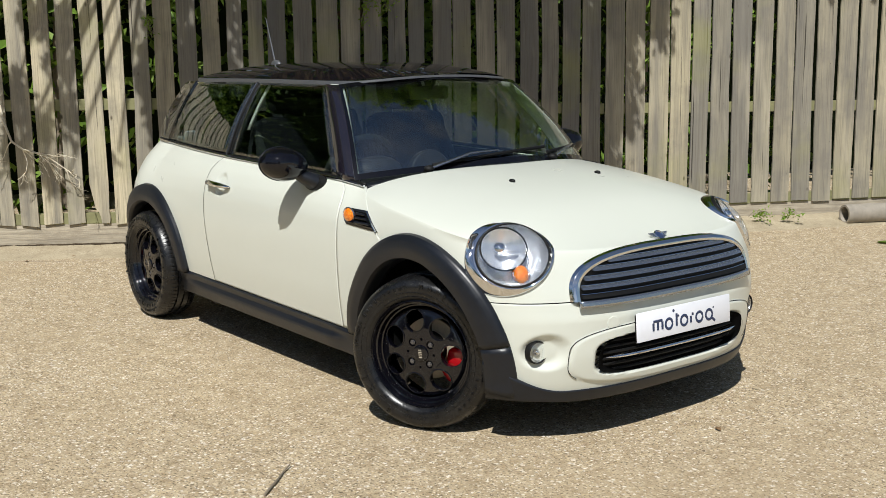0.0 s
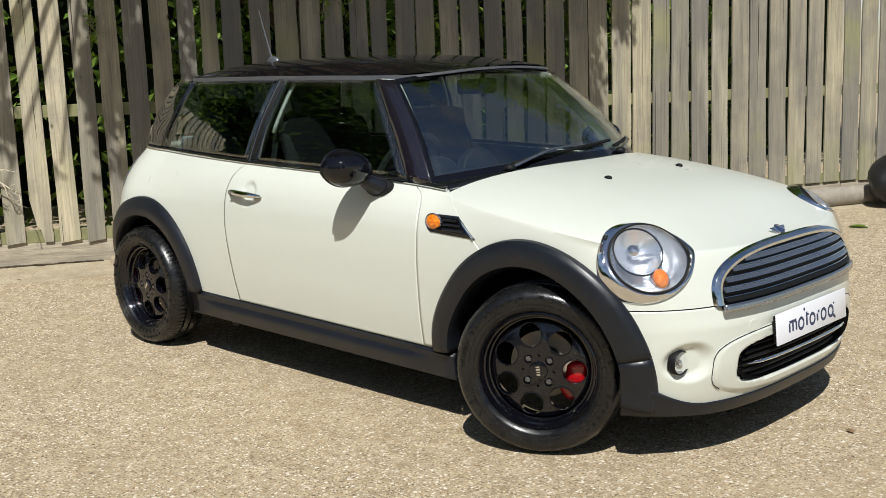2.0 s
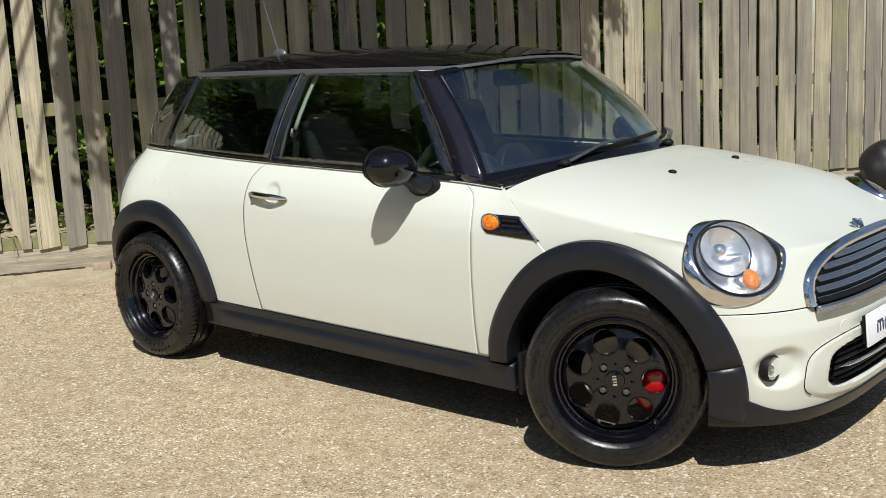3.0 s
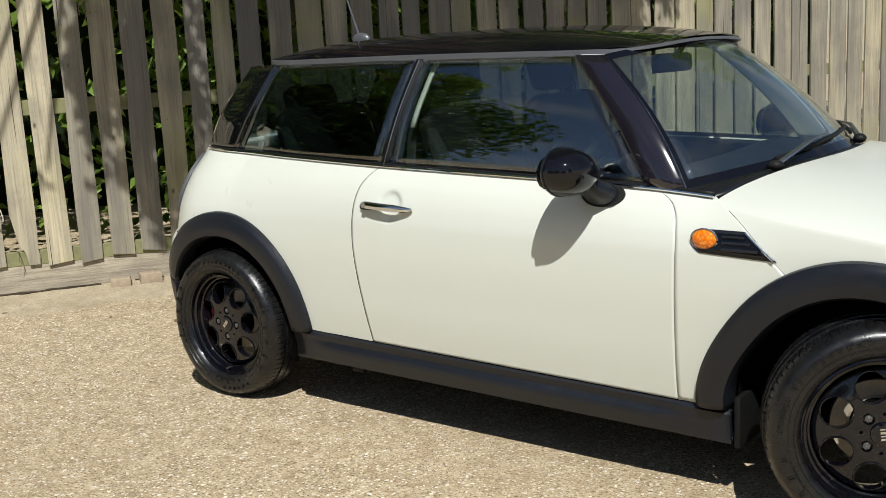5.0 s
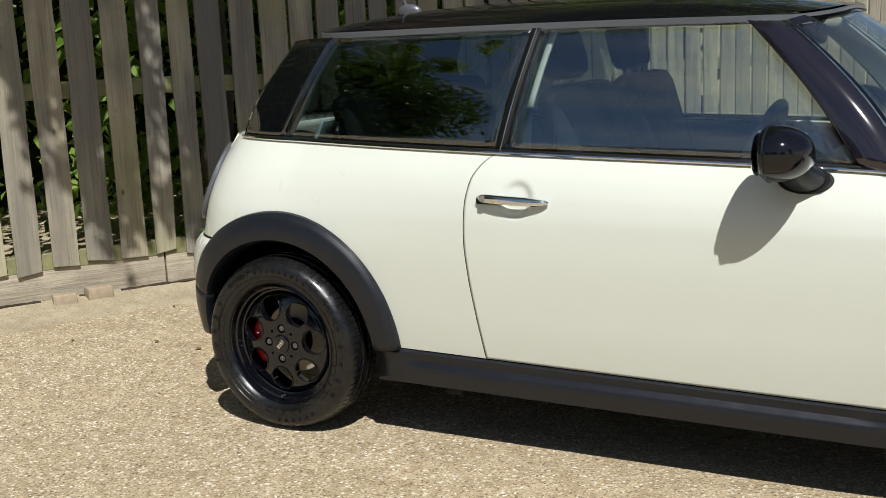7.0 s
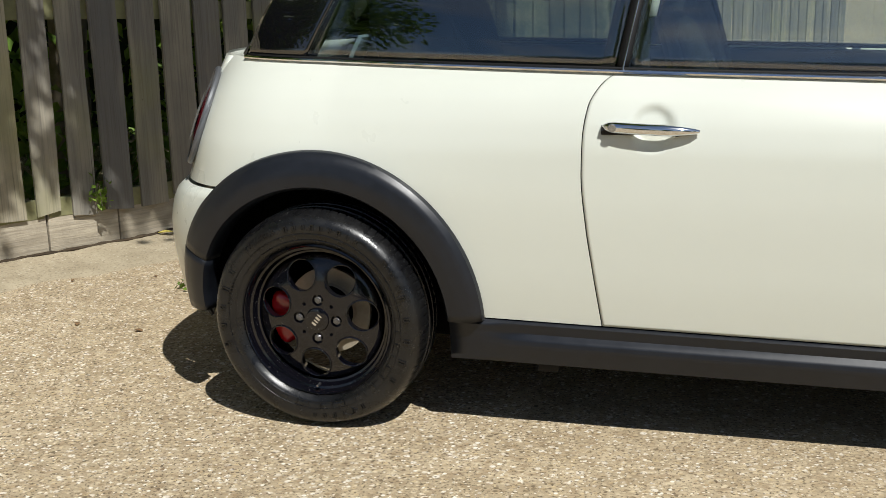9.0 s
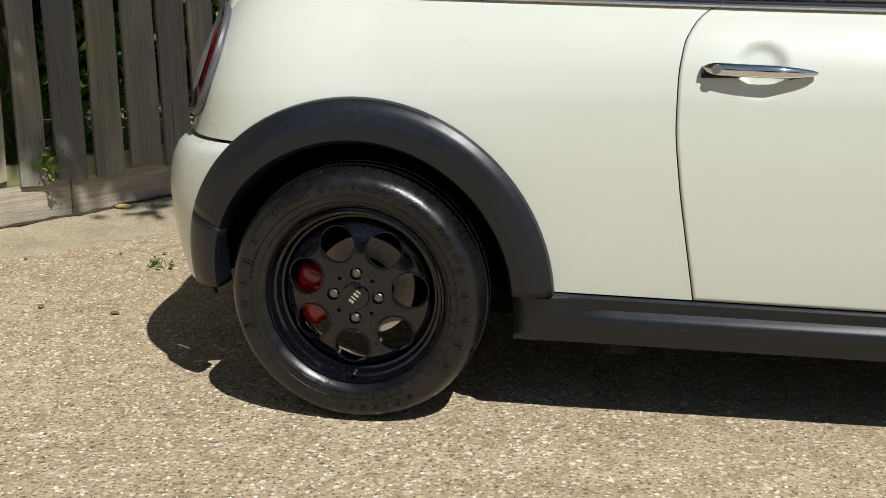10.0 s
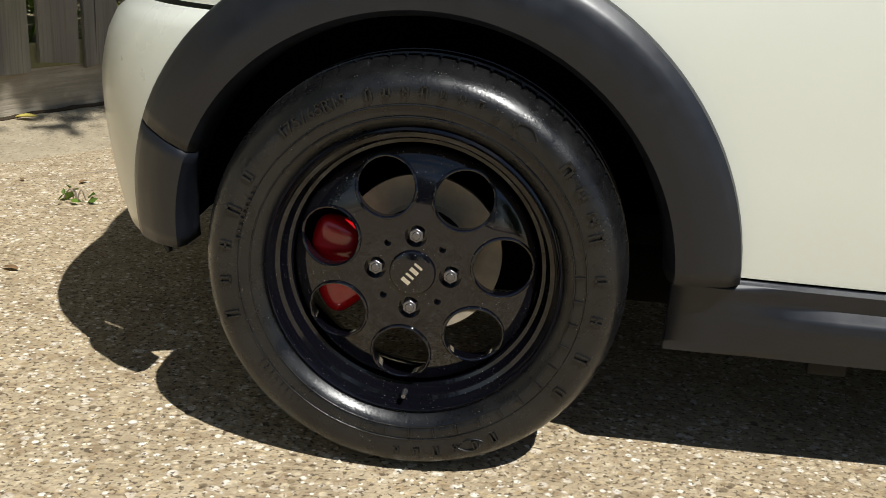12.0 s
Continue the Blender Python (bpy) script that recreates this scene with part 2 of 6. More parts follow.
GREYCLOTH = simple("grey_seat_cloth", (0.020, 0.023, 0.023), 0.9, spec=0.08, grain=160.0, amount=0.2, bump=0.3)
DASH = simple("black_dash_plastic", (0.012, 0.013, 0.015), 0.55, spec=0.2, grain=120.0, amount=0.2, bump=0.1)
HEADLINE = simple("pale_headlining", (0.50, 0.52, 0.47), 0.9, grain=120.0, amount=0.06)
GROUND = ground_material()
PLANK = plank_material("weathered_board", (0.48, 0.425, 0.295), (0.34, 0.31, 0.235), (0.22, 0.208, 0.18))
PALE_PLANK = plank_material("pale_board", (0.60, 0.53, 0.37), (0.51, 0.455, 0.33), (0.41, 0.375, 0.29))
# darker, greyer copy of the board: tree shade put into its colour
SHADED_PLANK = plank_material("shaded_grey_board", (0.34, 0.31, 0.245), (0.235, 0.222, 0.192), (0.165, 0.161, 0.152))
BASEBOARD = Mat("grey_base_board", rough=0.92, spec=0.2)
BASEBOARD.world_space()
BASE_LINES = BASEBOARD.noise(1.0, 6, 0.65, BASEBOARD.stretched((3.0, 3.0, 60.0)))
BASEBOARD.link(BASEBOARD.mix(BASEBOARD.ramp(BASEBOARD.noise(7.0, 6, 0.7), [(0.45, 0.0), (0.70, 0.75)]), BASEBOARD.ramp(BASE_LINES, [(0.35, (0.27, 0.235, 0.18)), (0.6, (0.44, 0.385, 0.295))]), (0.29, 0.25, 0.19)), "Base Color")
BASEBOARD.bump(BASE_LINES, 0.6, 0.01)
BASEBOARD = BASEBOARD.m
RAILWOOD = simple("greenish_rail_wood", (0.22, 0.215, 0.105), 0.85, grain=25.0, amount=0.3, bump=0.3)
EARTH = Mat("dry_earth", rough=0.97, spec=0.1)
EARTH.world_space()
EARTH.link(EARTH.mix(EARTH.ramp(EARTH.noise(90.0, 4), [(0.54, 0.0), (0.64, 0.4)]), EARTH.mix(EARTH.ramp(EARTH.cells(55.0), [(0.18, 0.7), (0.30, 0.0)]), EARTH.ramp(EARTH.noise(5.0, 6, 0.7), [(0.3, (0.33, 0.275, 0.185)), (0.7, (0.50, 0.425, 0.30))]), EARTH.ramp(EARTH.cells(55.0, out="Color"), [(0.2, (0.20, 0.15, 0.10)), (0.8, (0.62, 0.55, 0.43))])), (0.13, 0.10, 0.065)), "Base Color")
EARTH.bump(EARTH.noise(70.0, 5, 0.7), 0.8, 0.01)
EARTH = EARTH.m
PIPE = simple("weathered_grey_pipe", (0.28, 0.25, 0.205), 0.75, grain=18.0, amount=0.3, bump=0.2)
BRICK = simple("worn_brick", (0.34, 0.27, 0.19), 0.92, grain=40.0, amount=0.3, bump=0.5)
BARK = simple("grey_bark", (0.22, 0.18, 0.13), 0.92, grain=30.0, amount=0.4, bump=0.6)
TWIG = simple("pale_dry_twig", (0.62, 0.56, 0.43), 0.9, grain=60.0, amount=0.25)
LEAF = leaf_material("green_leaves", (0.045, 0.095, 0.014), (0.13, 0.21, 0.03))
LEAFY = leaf_material("bright_leaves", (0.10, 0.19, 0.02), (0.20, 0.30, 0.05))
LEAFDARK = leaf_material("dark_leaves", (0.02, 0.05, 0.01), (0.06, 0.11, 0.02))


# ---- building tools ----
def link_mesh(name, bm, material, smooth=True):
    me = bpy.data.meshes.new(name)
    bm.normal_update()
    bm.to_mesh(me)
    bm.free()
    for m in (material if isinstance(material, (list, tuple)) else [material]):
        me.materials.append(m)
    if smooth:
        me.shade_smooth()
        me.set_sharp_from_angle(angle=radians(38))
    return new(name, me)


def part(name, bm, material, parent=None, label="", smooth=True, thick=0.0, bevel=0.0):
    ob = link_mesh(name, bm, material, smooth)
    if parent:
        ob.parent = parent
    if label:
        tagged(ob, label)
    if thick:
        mod = ob.modifiers.new("thickness", "SOLIDIFY")
        mod.thickness, mod.offset = thick, -1.0
    if bevel:
        mod = ob.modifiers.new("round", "BEVEL")
        mod.width, mod.segments, mod.limit_method = bevel, 2, "ANGLE"
    return ob


def thing(name, label, category, group="", kind="", at=None):
    ob = new(name)
    ob.empty_display_size = 0.1
    if at is not None:
        ob.matrix_world = at
    return tagged(ob, label, category, group, kind)


def grid(fn, nu, nv, u0=0.0, u1=1.0, v0=0.0, v1=1.0, keep=None, bm=None, flip=False, wrap=False):
    """A sheet of quads over fn(u, v). keep tells from a quad's middle whether it stays."""
    bm = bm or bmesh.new()
    rows = []
    for i in range(nu if wrap else nu + 1):
        u = u0 + (u1 - u0) * i / nu
        rows.append([bm.verts.new(fn(u, v0 + (v1 - v0) * j / nv)) for j in range(nv + 1)])
    for i in range(nu):
        for j in range(nv):
            a, b = rows[i], rows[(i + 1) % len(rows)]
            quad = [a[j], b[j], b[j + 1], a[j + 1]]
            if keep and not keep(sum((q.co for q in quad), Vector()) / 4):
                continue
            bm.faces.new(quad[::-1] if flip else quad)
    bmesh.ops.remove_doubles(bm, verts=bm.verts, dist=0.0004)
    loose = [v for v in bm.verts if not v.link_faces]
    bmesh.ops.delete(bm, geom=loose, context="VERTS")
    return bm


def tube(points, radius, sides=8, closed=False, bm=None, flat=1.0, up=Vector((0, 0, 1))):
    """A tube along points; radius is a number or a function of 0..1; flat squeezes it along up."""
    bm = bm or bmesh.new()
    pts = [Vector(p) for p in points]
    n = len(pts)
    rings = []
    for i, p in enumerate(pts):
        a = pts[i - 1] if (i or closed) else p
        b = pts[(i + 1) % n] if (i < n - 1 or closed) else p
        d = (b - a).normalized()
        side = d.cross(up)
        if side.length < 1e-4:
            side = d.cross(Vector((1, 0, 0)))
        side.normalize()
        top = side.cross(d)
        r = radius(i / max(1, n - 1)) if callable(radius) else radius
        rings.append([bm.verts.new(p + side * (r * math.cos(k * math.tau / sides)) + top * (r * flat * math.sin(k * math.tau / sides))) for k in range(sides)])
    for i in range(n if closed else n - 1):
        a, b = rings[i], rings[(i + 1) % n]
        for k in range(sides):
            bm.faces.new((a[k], a[(k + 1) % sides], b[(k + 1) % sides], b[k]))
    if not closed:
        bm.faces.new(rings[0][::-1])
        bm.faces.new(rings[-1])
    return bm


def lathe(profile, steps=64, axis="y", bm=None):
    """Turns (radius, along) points about an axis."""
    def spot(u, v):
        i = min(int(v * (len(profile) - 1) + 1e-6), len(profile) - 2)
        f = v * (len(profile) - 1) - i
        r = profile[i][0] + (profile[i + 1][0] - profile[i][0]) * f
        h = profile[i][1] + (profile[i + 1][1] - profile[i][1]) * f
        a = u * math.tau
        return (r * math.cos(a), h, r * math.sin(a)) if axis == "y" else (r * math.cos(a), r * math.sin(a), h)
    return grid(spot, steps, len(profile) - 1, bm=bm, wrap=True)


def box(sx, sy, sz, at=(0, 0, 0), bm=None, turn=None, bevel=0.0):
    own = bmesh.new()
    m = Matrix.Translation(at) @ (turn or Matrix()) @ Matrix.Diagonal((sx, sy, sz, 1))
    bmesh.ops.create_cube(own, size=1, matrix=m)
    if bevel:
        bmesh.ops.bevel(own, geom=own.edges[:], offset=bevel, segments=2, affect="EDGES", profile=0.5)
    return join(bm, own)


def join(bm, own):
    if bm is None:
        return own
    me = bpy.data.meshes.new("tmp")
    own.to_mesh(me)
    own.free()
    bm.from_mesh(me)
    bpy.data.meshes.remove(me)
    return bm


def ball(sx, sy, sz, at=(0, 0, 0), turn=None, bm=None, seg=20):
    own = bmesh.new()
    bmesh.ops.create_uvsphere(own, u_segments=seg, v_segments=seg // 2 + 2, radius=1, matrix=Matrix.Translation(at) @ (turn or Matrix()) @ Matrix.Diagonal((sx, sy, sz, 1)))
    return join(bm, own)


def rod(r, length, at=(0, 0, 0), turn=None, bm=None, seg=20, r2=None):
    own = bmesh.new()
    bmesh.ops.create_cone(own, cap_ends=True, segments=seg, radius1=r, radius2=r if r2 is None else r2, depth=length, matrix=Matrix.Translation(at) @ (turn or Matrix()))
    return join(bm, own)


def curve(knots):
    """A smooth function through (x, y) knots."""
    xs, ys = np.array([k[0] for k in knots], float), np.array([k[1] for k in knots], float)
    d = np.diff(ys) / np.diff(xs)
    m = np.concatenate([[d[0]], np.where(d[:-1] * d[1:] > 0, 2 * d[:-1] * d[1:] / np.where(d[:-1] + d[1:] == 0, 1, d[:-1] + d[1:]), 0), [d[-1]]])

    def f(x):
        x = min(max(x, xs[0]), xs[-1])
        i = min(int(np.searchsorted(xs, x, side="right")) - 1, len(xs) - 2)
        h = xs[i + 1] - xs[i]
        t = (x - xs[i]) / h
        return float((2 * t**3 - 3 * t**2 + 1) * ys[i] + (t**3 - 2 * t**2 + t) * h * m[i] + (3 * t**2 - 2 * t**3) * ys[i + 1] + (t**3 - t**2) * h * m[i + 1])
    return f


def smooth(a, b, x):
    t = min(max((x - a) / (b - a), 0.0), 1.0)
    return t * t * (3 - 2 * t)


def lerp(a, b, t):
    return a + (b - a) * t


# ---- setting: ground and fence ----
def ground_height(x, y):
    far = smooth(3.0, 7.0, math.hypot(x, y))
    return 0.012 * far * noise.noise((x * 0.35, y * 0.35, 0.3)) - 0.02 * far


bm = bmesh.new()
coords = sorted({round(s * 0.25 * i, 3) for i in range(0, 33) for s in (-1, 1)} | {s * v for s in (-1, 1) for v in (10, 14, 20, 35, 70, 150, 400)})
verts = {(x, y): bm.verts.new((x, y, ground_height(x, y))) for x in coords for y in coords}
for i in range(len(coords) - 1):
    for j in range(len(coords) - 1):
        bm.faces.new([verts[coords[i + a], coords[j + b]] for a, b in ((0, 0), (1, 0), (1, 1), (0, 1))])
ground = part("ground", bm, GROUND)
tagged(ground, "sunlit tan exposed-aggregate concrete yard", "ground", kind="structure")

FENCE_A, FENCE_C, FENCE_E = Vector((-5.753, -3.215)), Vector((-2.901, 1.013)), Vector((0.85, 8.6))


def fence_spot(d):
    """The place and heading at d metres along the fence; the bend is at 0."""
    way = (FENCE_C - FENCE_A).normalized() if d < 0 else (FENCE_E - FENCE_C).normalized()
    p = FENCE_C + way * d
    return p, math.atan2(way.y, way.x)


def fence_low(d):
    return lerp(0.197, 0.167, smooth(-0.3, 1.6, d))


def fence_rail(d):
    return lerp(1.09, 0.955, smooth(-1.1, 3.9, d))


fence = thing("fence", "tall weathered grey-brown vertical board fence with narrow gaps", "fence", kind="structure")
LEFT, RIGHT = -(FENCE_C - FENCE_A).length, (FENCE_E - FENCE_C).length


def board_mesh(width, height, seed, material, even=0.0, broken=False):
    """even: 0 to 1, how straight the lower end was sawn. broken: a lower corner has rotted off."""
    rng = random.Random(seed)
    bm = bmesh.new()
    levels = [0.0, 0.05, 0.09, 0.115, *(0.3 + (height - 0.3) * i / 6 for i in range(7))] if broken else [height * i / 7 for i in range(8)]
    n = len(levels) - 1
    wob = [rng.uniform(-0.004, 0.004) for _ in range(2 * n + 2)]
    bow = rng.uniform(-0.01, 0.01)
    rows = []
    for i in range(n + 1):
        z = levels[i]
        c = bow * math.sin(math.pi * z / height)
        skew = rng.uniform(-0.009, 0.009) * (1 - even) if i == 0 else 0
        lost = (0.074, 0.066, 0.052, 0.03)[i] if broken and i < 4 else 0.0
        rows.append([bm.verts.new(p) for p in ((-width / 2 + wob[i] + c + lost, -0.006, z + skew), (width / 2 + wob[n + i] + c, -0.006, z - skew), (width / 2 + wob[n + i] + c, 0.009, z - skew), (-width / 2 + wob[i] + c + lost, 0.009, z + skew))])
    for a, b in zip(rows, rows[1:]):
        for k in range(4):
            bm.faces.new((a[k], a[(k + 1) % 4], b[(k + 1) % 4], b[k]))
    bm.faces.new(rows[0][::-1])
    bm.faces.new(rows[-1])
    me = bpy.data.meshes.new("board")
    bm.normal_update()
    bm.to_mesh(me)
    bm.free()
    me.materials.append(material)
    return me


def fence_run(d0, d1, name, bm_of, material):
    bm = bmesh.new()
    bm_of(bm, d0, d1)
    return part(name, bm, material, fence, smooth=False)


def along(d0, d1, z, sx, sz, back):
    """A bar along one straight stretch of the fence, back metres behind its line."""
    (p, a), (q, _) = fence_spot(d0), fence_spot(d1 - 1e-4 if d1 <= 0 else d1)
    mid = (p + q) / 2
    n = Vector((-math.sin(a), math.cos(a)))
    tilt = math.atan2(z(d1) - z(d0), d1 - d0)
    m = Matrix.Rotation(a, 4, "Z") @ Matrix.Rotation(-tilt, 4, "Y")
    return box(abs(d1 - d0), sx, sz, (mid.x + n.x * back, mid.y + n.y * back, (z(d0) + z(d1)) / 2), turn=m, bevel=0.004)


for low, high in ((LEFT, -2.6), (-2.6, -0.33), (-0.33, 0.0), (0.0, 2.6), (2.6, 5.2), (5.2, RIGHT)):
    part("rail", along(low + 0.01, high - 0.01, lambda d: fence_low(d) + 0.035, 0.04, 0.085, 0.030), RAILWOOD, fence, "pale green-stained horizontal rail", smooth=False)
    part("rail", along(low + 0.01, high - 0.01, fence_rail, 0.04, 0.085, 0.032), RAILWOOD, fence, "pale green-stained horizontal rail", smooth=False)
    part("rail", along(low + 0.01, high - 0.01, lambda d: fence_rail(d) + 1.02, 0.04, 0.085, 0.032), RAILWOOD, fence, smooth=False)
    part("base_board", along(low + 0.004, high - 0.004, lambda d: fence_low(d) / 2 - 0.03, 0.05, fence_low((low + high) / 2) + 0.095, 0.037), BASEBOARD, fence, "dusty grey base board at the ground")


gaps = [-1.98 - 0.1755 * k for k in range(18, 0, -1)] + [-1.98, -1.803, -1.628, -1.452, -1.275, -1.098, -0.925, -0.749, -0.577, -0.400, -0.245, -0.085, 0.095, 0.280, 0.470]
gaps += [0.647, 0.822, 0.992, 1.158, 1.335, 1.514, 1.685, 1.866, 2.040, 2.206, 2.383, 2.570, 2.76, 2.945, 3.13, 3.315, 3.485, 3.677, 3.867, 4.051, 4.236, 4.428, 4.617, 4.808] + [4.996 + 0.187 * k for k in range(19)]
gaps = [g for g in gaps if LEFT < g < RIGHT]
rng = random.Random(4)
for k, (g0, g1) in enumerate(zip(gaps, gaps[1:])):
    d = (g0 + g1) / 2 + rng.uniform(-0.004, 0.004)
    slot = lerp(0.043, 0.028, smooth(-1.0, 3.0, d)) + rng.uniform(-0.008, 0.010)
    p, a = fence_spot(d)
    # boards from -0.42 to 2.6 carry the tree's shade in their colour
    ob = new("board", board_mesh(g1 - g0 - slot, 2.35 - fence_low(d) + rng.uniform(-0.02, 0.02), k, PALE_PLANK if d < -1.10 else SHADED_PLANK if -0.42 < d < 2.6 else PLANK, smooth(1.5, 2.6, d), abs(d + 1.364) < 0.03))
    ob.parent = fence
    ob.matrix_basis = Matrix.Translation((p.x, p.y, fence_low(d) + rng.uniform(-0.008, 0.008) * (2 - smooth(1.5, 2.6, d)))) @ Matrix.Rotation(a, 4, "Z") @ Matrix.Rotation(rng.uniform(-0.006, 0.006), 4, "Y") @ Matrix.Rotation(rng.uniform(-0.02, 0.02), 4, "Z")

# ---- the car's shape ----
from mathutils.bvhtree import BVHTree

AXLE, HUB_Z, HUB_Y = 1.2335, 0.292, 0.765
FX, RX, BOX = 1.2, -1.27, 3.0
WIDTH = curve([(0.10, 0.690), (0.20, 0.715), (0.28, 0.732), (0.45, 0.752), (0.60, 0.758), (0.72, 0.752), (0.79, 0.738), (0.85, 0.712), (0.885, 0.686), (0.92, 0.652), (0.97, 0.60)])
NOSE = curve([(0.12, 1.745), (0.18, 1.775), (0.25, 1.795), (0.35, 1.808), (0.45, 1.808), (0.50, 1.798), (0.54, 1.788), (0.60, 1.768), (0.66, 1.745), (0.70, 1.722), (0.80, 1.60)])
TAIL = curve([(0.15, -1.740), (0.30, -1.810), (0.48, -1.832), (0.58, -1.808), (0.63, -1.752), (0.75, -1.725), (0.90, -1.678), (1.0, -1.655)])
BELT = curve([(-1.6, 0.965), (-1.47, 0.957), (-0.47, 0.920), (0.53, 0.884), (0.74, 0.868)])
SHOULDER = curve([(0.45, 0.862), (0.74, 0.838), (1.0, 0.806), (1.2, 0.780), (1.4, 0.750), (1.55, 0.722), (1.66, 0.700), (1.73, 0.69)])
RIDGE = curve([(0.6, 0.955), (0.80, 0.936), (1.0, 0.912), (1.156, 0.885), (1.4, 0.826), (1.6, 0.755), (1.70, 0.715), (1.74, 0.692)])


def half_width(x, z):
    low = max(0.0, 0.92 - BELT(x)) * smooth(0.66, 0.86, z) * smooth(1.05, 0.70, x)
    return WIDTH(z + low)


def side_y(x, z):
    """How far the car's side stands off its middle plane."""
    w = half_width(x, z)
    if x < -0.5:
        w *= 1 - 0.085 * ((min(-x, 1.2) - 0.5) / 0.8) ** 2 * smooth(0.62, 0.97, z)
    if x > FX:
        w *= max(0.0, 1 - ((x - FX) / (NOSE(z) - FX)) ** BOX) ** (1 / BOX)
    elif x < RX:
        w *= max(0.0, 1 - ((x - RX) / (TAIL(z) - RX)) ** BOX) ** (1 / BOX)
    return w


def front_x(y, z):
    return FX + (NOSE(z) - FX) * max(0.0, 1 - (abs(y) / WIDTH(z)) ** BOX) ** (1 / BOX)


def rear_x(y, z):
    w = WIDTH(z) * (1 - 0.065 * smooth(0.62, 0.97, z))
    return RX + (TAIL(z) - RX) * max(0.0, 1 - (abs(y) / w) ** BOX) ** (1 / BOX)


def bonnet_z(x, q):
    nose = max(0.0, x - FX) / (NOSE(0.70) - FX)
    rho = min(1.0, (nose ** BOX + abs(q) ** BOX) ** (1 / BOX))
    p = lerp(2.7, 2.9, smooth(0.9, 1.6, x))
    return SHOULDER(x) + (RIDGE(x) - SHOULDER(x)) * (1 - rho ** p) ** 0.8


ARCH_F = 1.182


def in_arch(p, r):
    return any(math.hypot(p[0] - c, p[2] - HUB_Z) < r for c in (ARCH_F, -AXLE)) and abs(p[1]) > 0.5


def out_of_arch(p):
    return not in_arch(p, 0.395)


def side_panel(x0, x1, z0, z1, side, nu=40, nv=30, off=0.0, keep=out_of_arch, bm=None, dent=None):
    """A panel of the side between two seams x0(z), x1(z) and two edges z0(x), z1(x)."""
    def spot(u, v):
        xm = lerp(x0(0.6), x1(0.6), u)
        for _ in range(3):
            z = lerp(z0(xm), z1(xm), v)
            xm = lerp(x0(z), x1(z), u)
        return (xm, side * (side_y(xm, z) + off - (dent(xm, z) if dent else 0.0)), z)
    return grid(spot, nu, nv, keep=keep, bm=bm, flip=side > 0)


def round_front(z0, z1, nu=90, nv=16, off=0.0, keep=out_of_arch, dent=None, bm=None):
    """The part of the nose between two heights that may change with y."""
    def spot(u, v):
        a = lerp(-90, 90, u)
        s, c = math.sin(radians(a)), math.cos(radians(a))
        yn = math.copysign(abs(s) ** (2 / BOX), s)
        y = yn * 0.75
        z = lerp(z0(y), z1(y), v)
        o = off(y) if callable(off) else off
        x = FX + (NOSE(z) - FX + o) * max(0.0, c) ** (2 / BOX)
        y = yn * (WIDTH(z) + o)
        if dent:
            x -= dent(y, z)
        return (x, y, z)
    return grid(spot, nu, nv, keep=keep, bm=bm)


DOOR_REAR = curve([(0.28, -0.497), (0.323, -0.503), (0.45, -0.523), (0.565, -0.540), (0.687, -0.551), (0.766, -0.550), (0.84, -0.540), (0.88, -0.520), (0.905, -0.495), (0.925, -0.455)])
DOOR_FRONT = curve([(0.28, 0.655), (0.73, 0.660), (0.80, 0.650), (0.84, 0.628), (0.87, 0.580), (0.89, 0.525)])
WING_FRONT = curve([(0.28, 1.03), (0.66, 0.985), (0.72, 0.93), (0.80, 0.845), (0.87, 0.735)])
SILL_TOP = curve([(-0.90, 0.315), (-0.5, 0.306), (0.65, 0.280), (0.9, 0.275)])
GAP = 0.0012


def shifted(f, d):
    return lambda v: f(v) + d


car = thing("car", "small cream hatchback with black roof, arches and wheels, parked", "car")


def mirrored_parts(make):
    for side in (-1, 1):
        make(side)


def handle_cup(x, z):
    d = math.hypot(x + 0.388, z - 0.791) / 0.058
    return 0.0135 * smooth(1.0, 0.55, d)


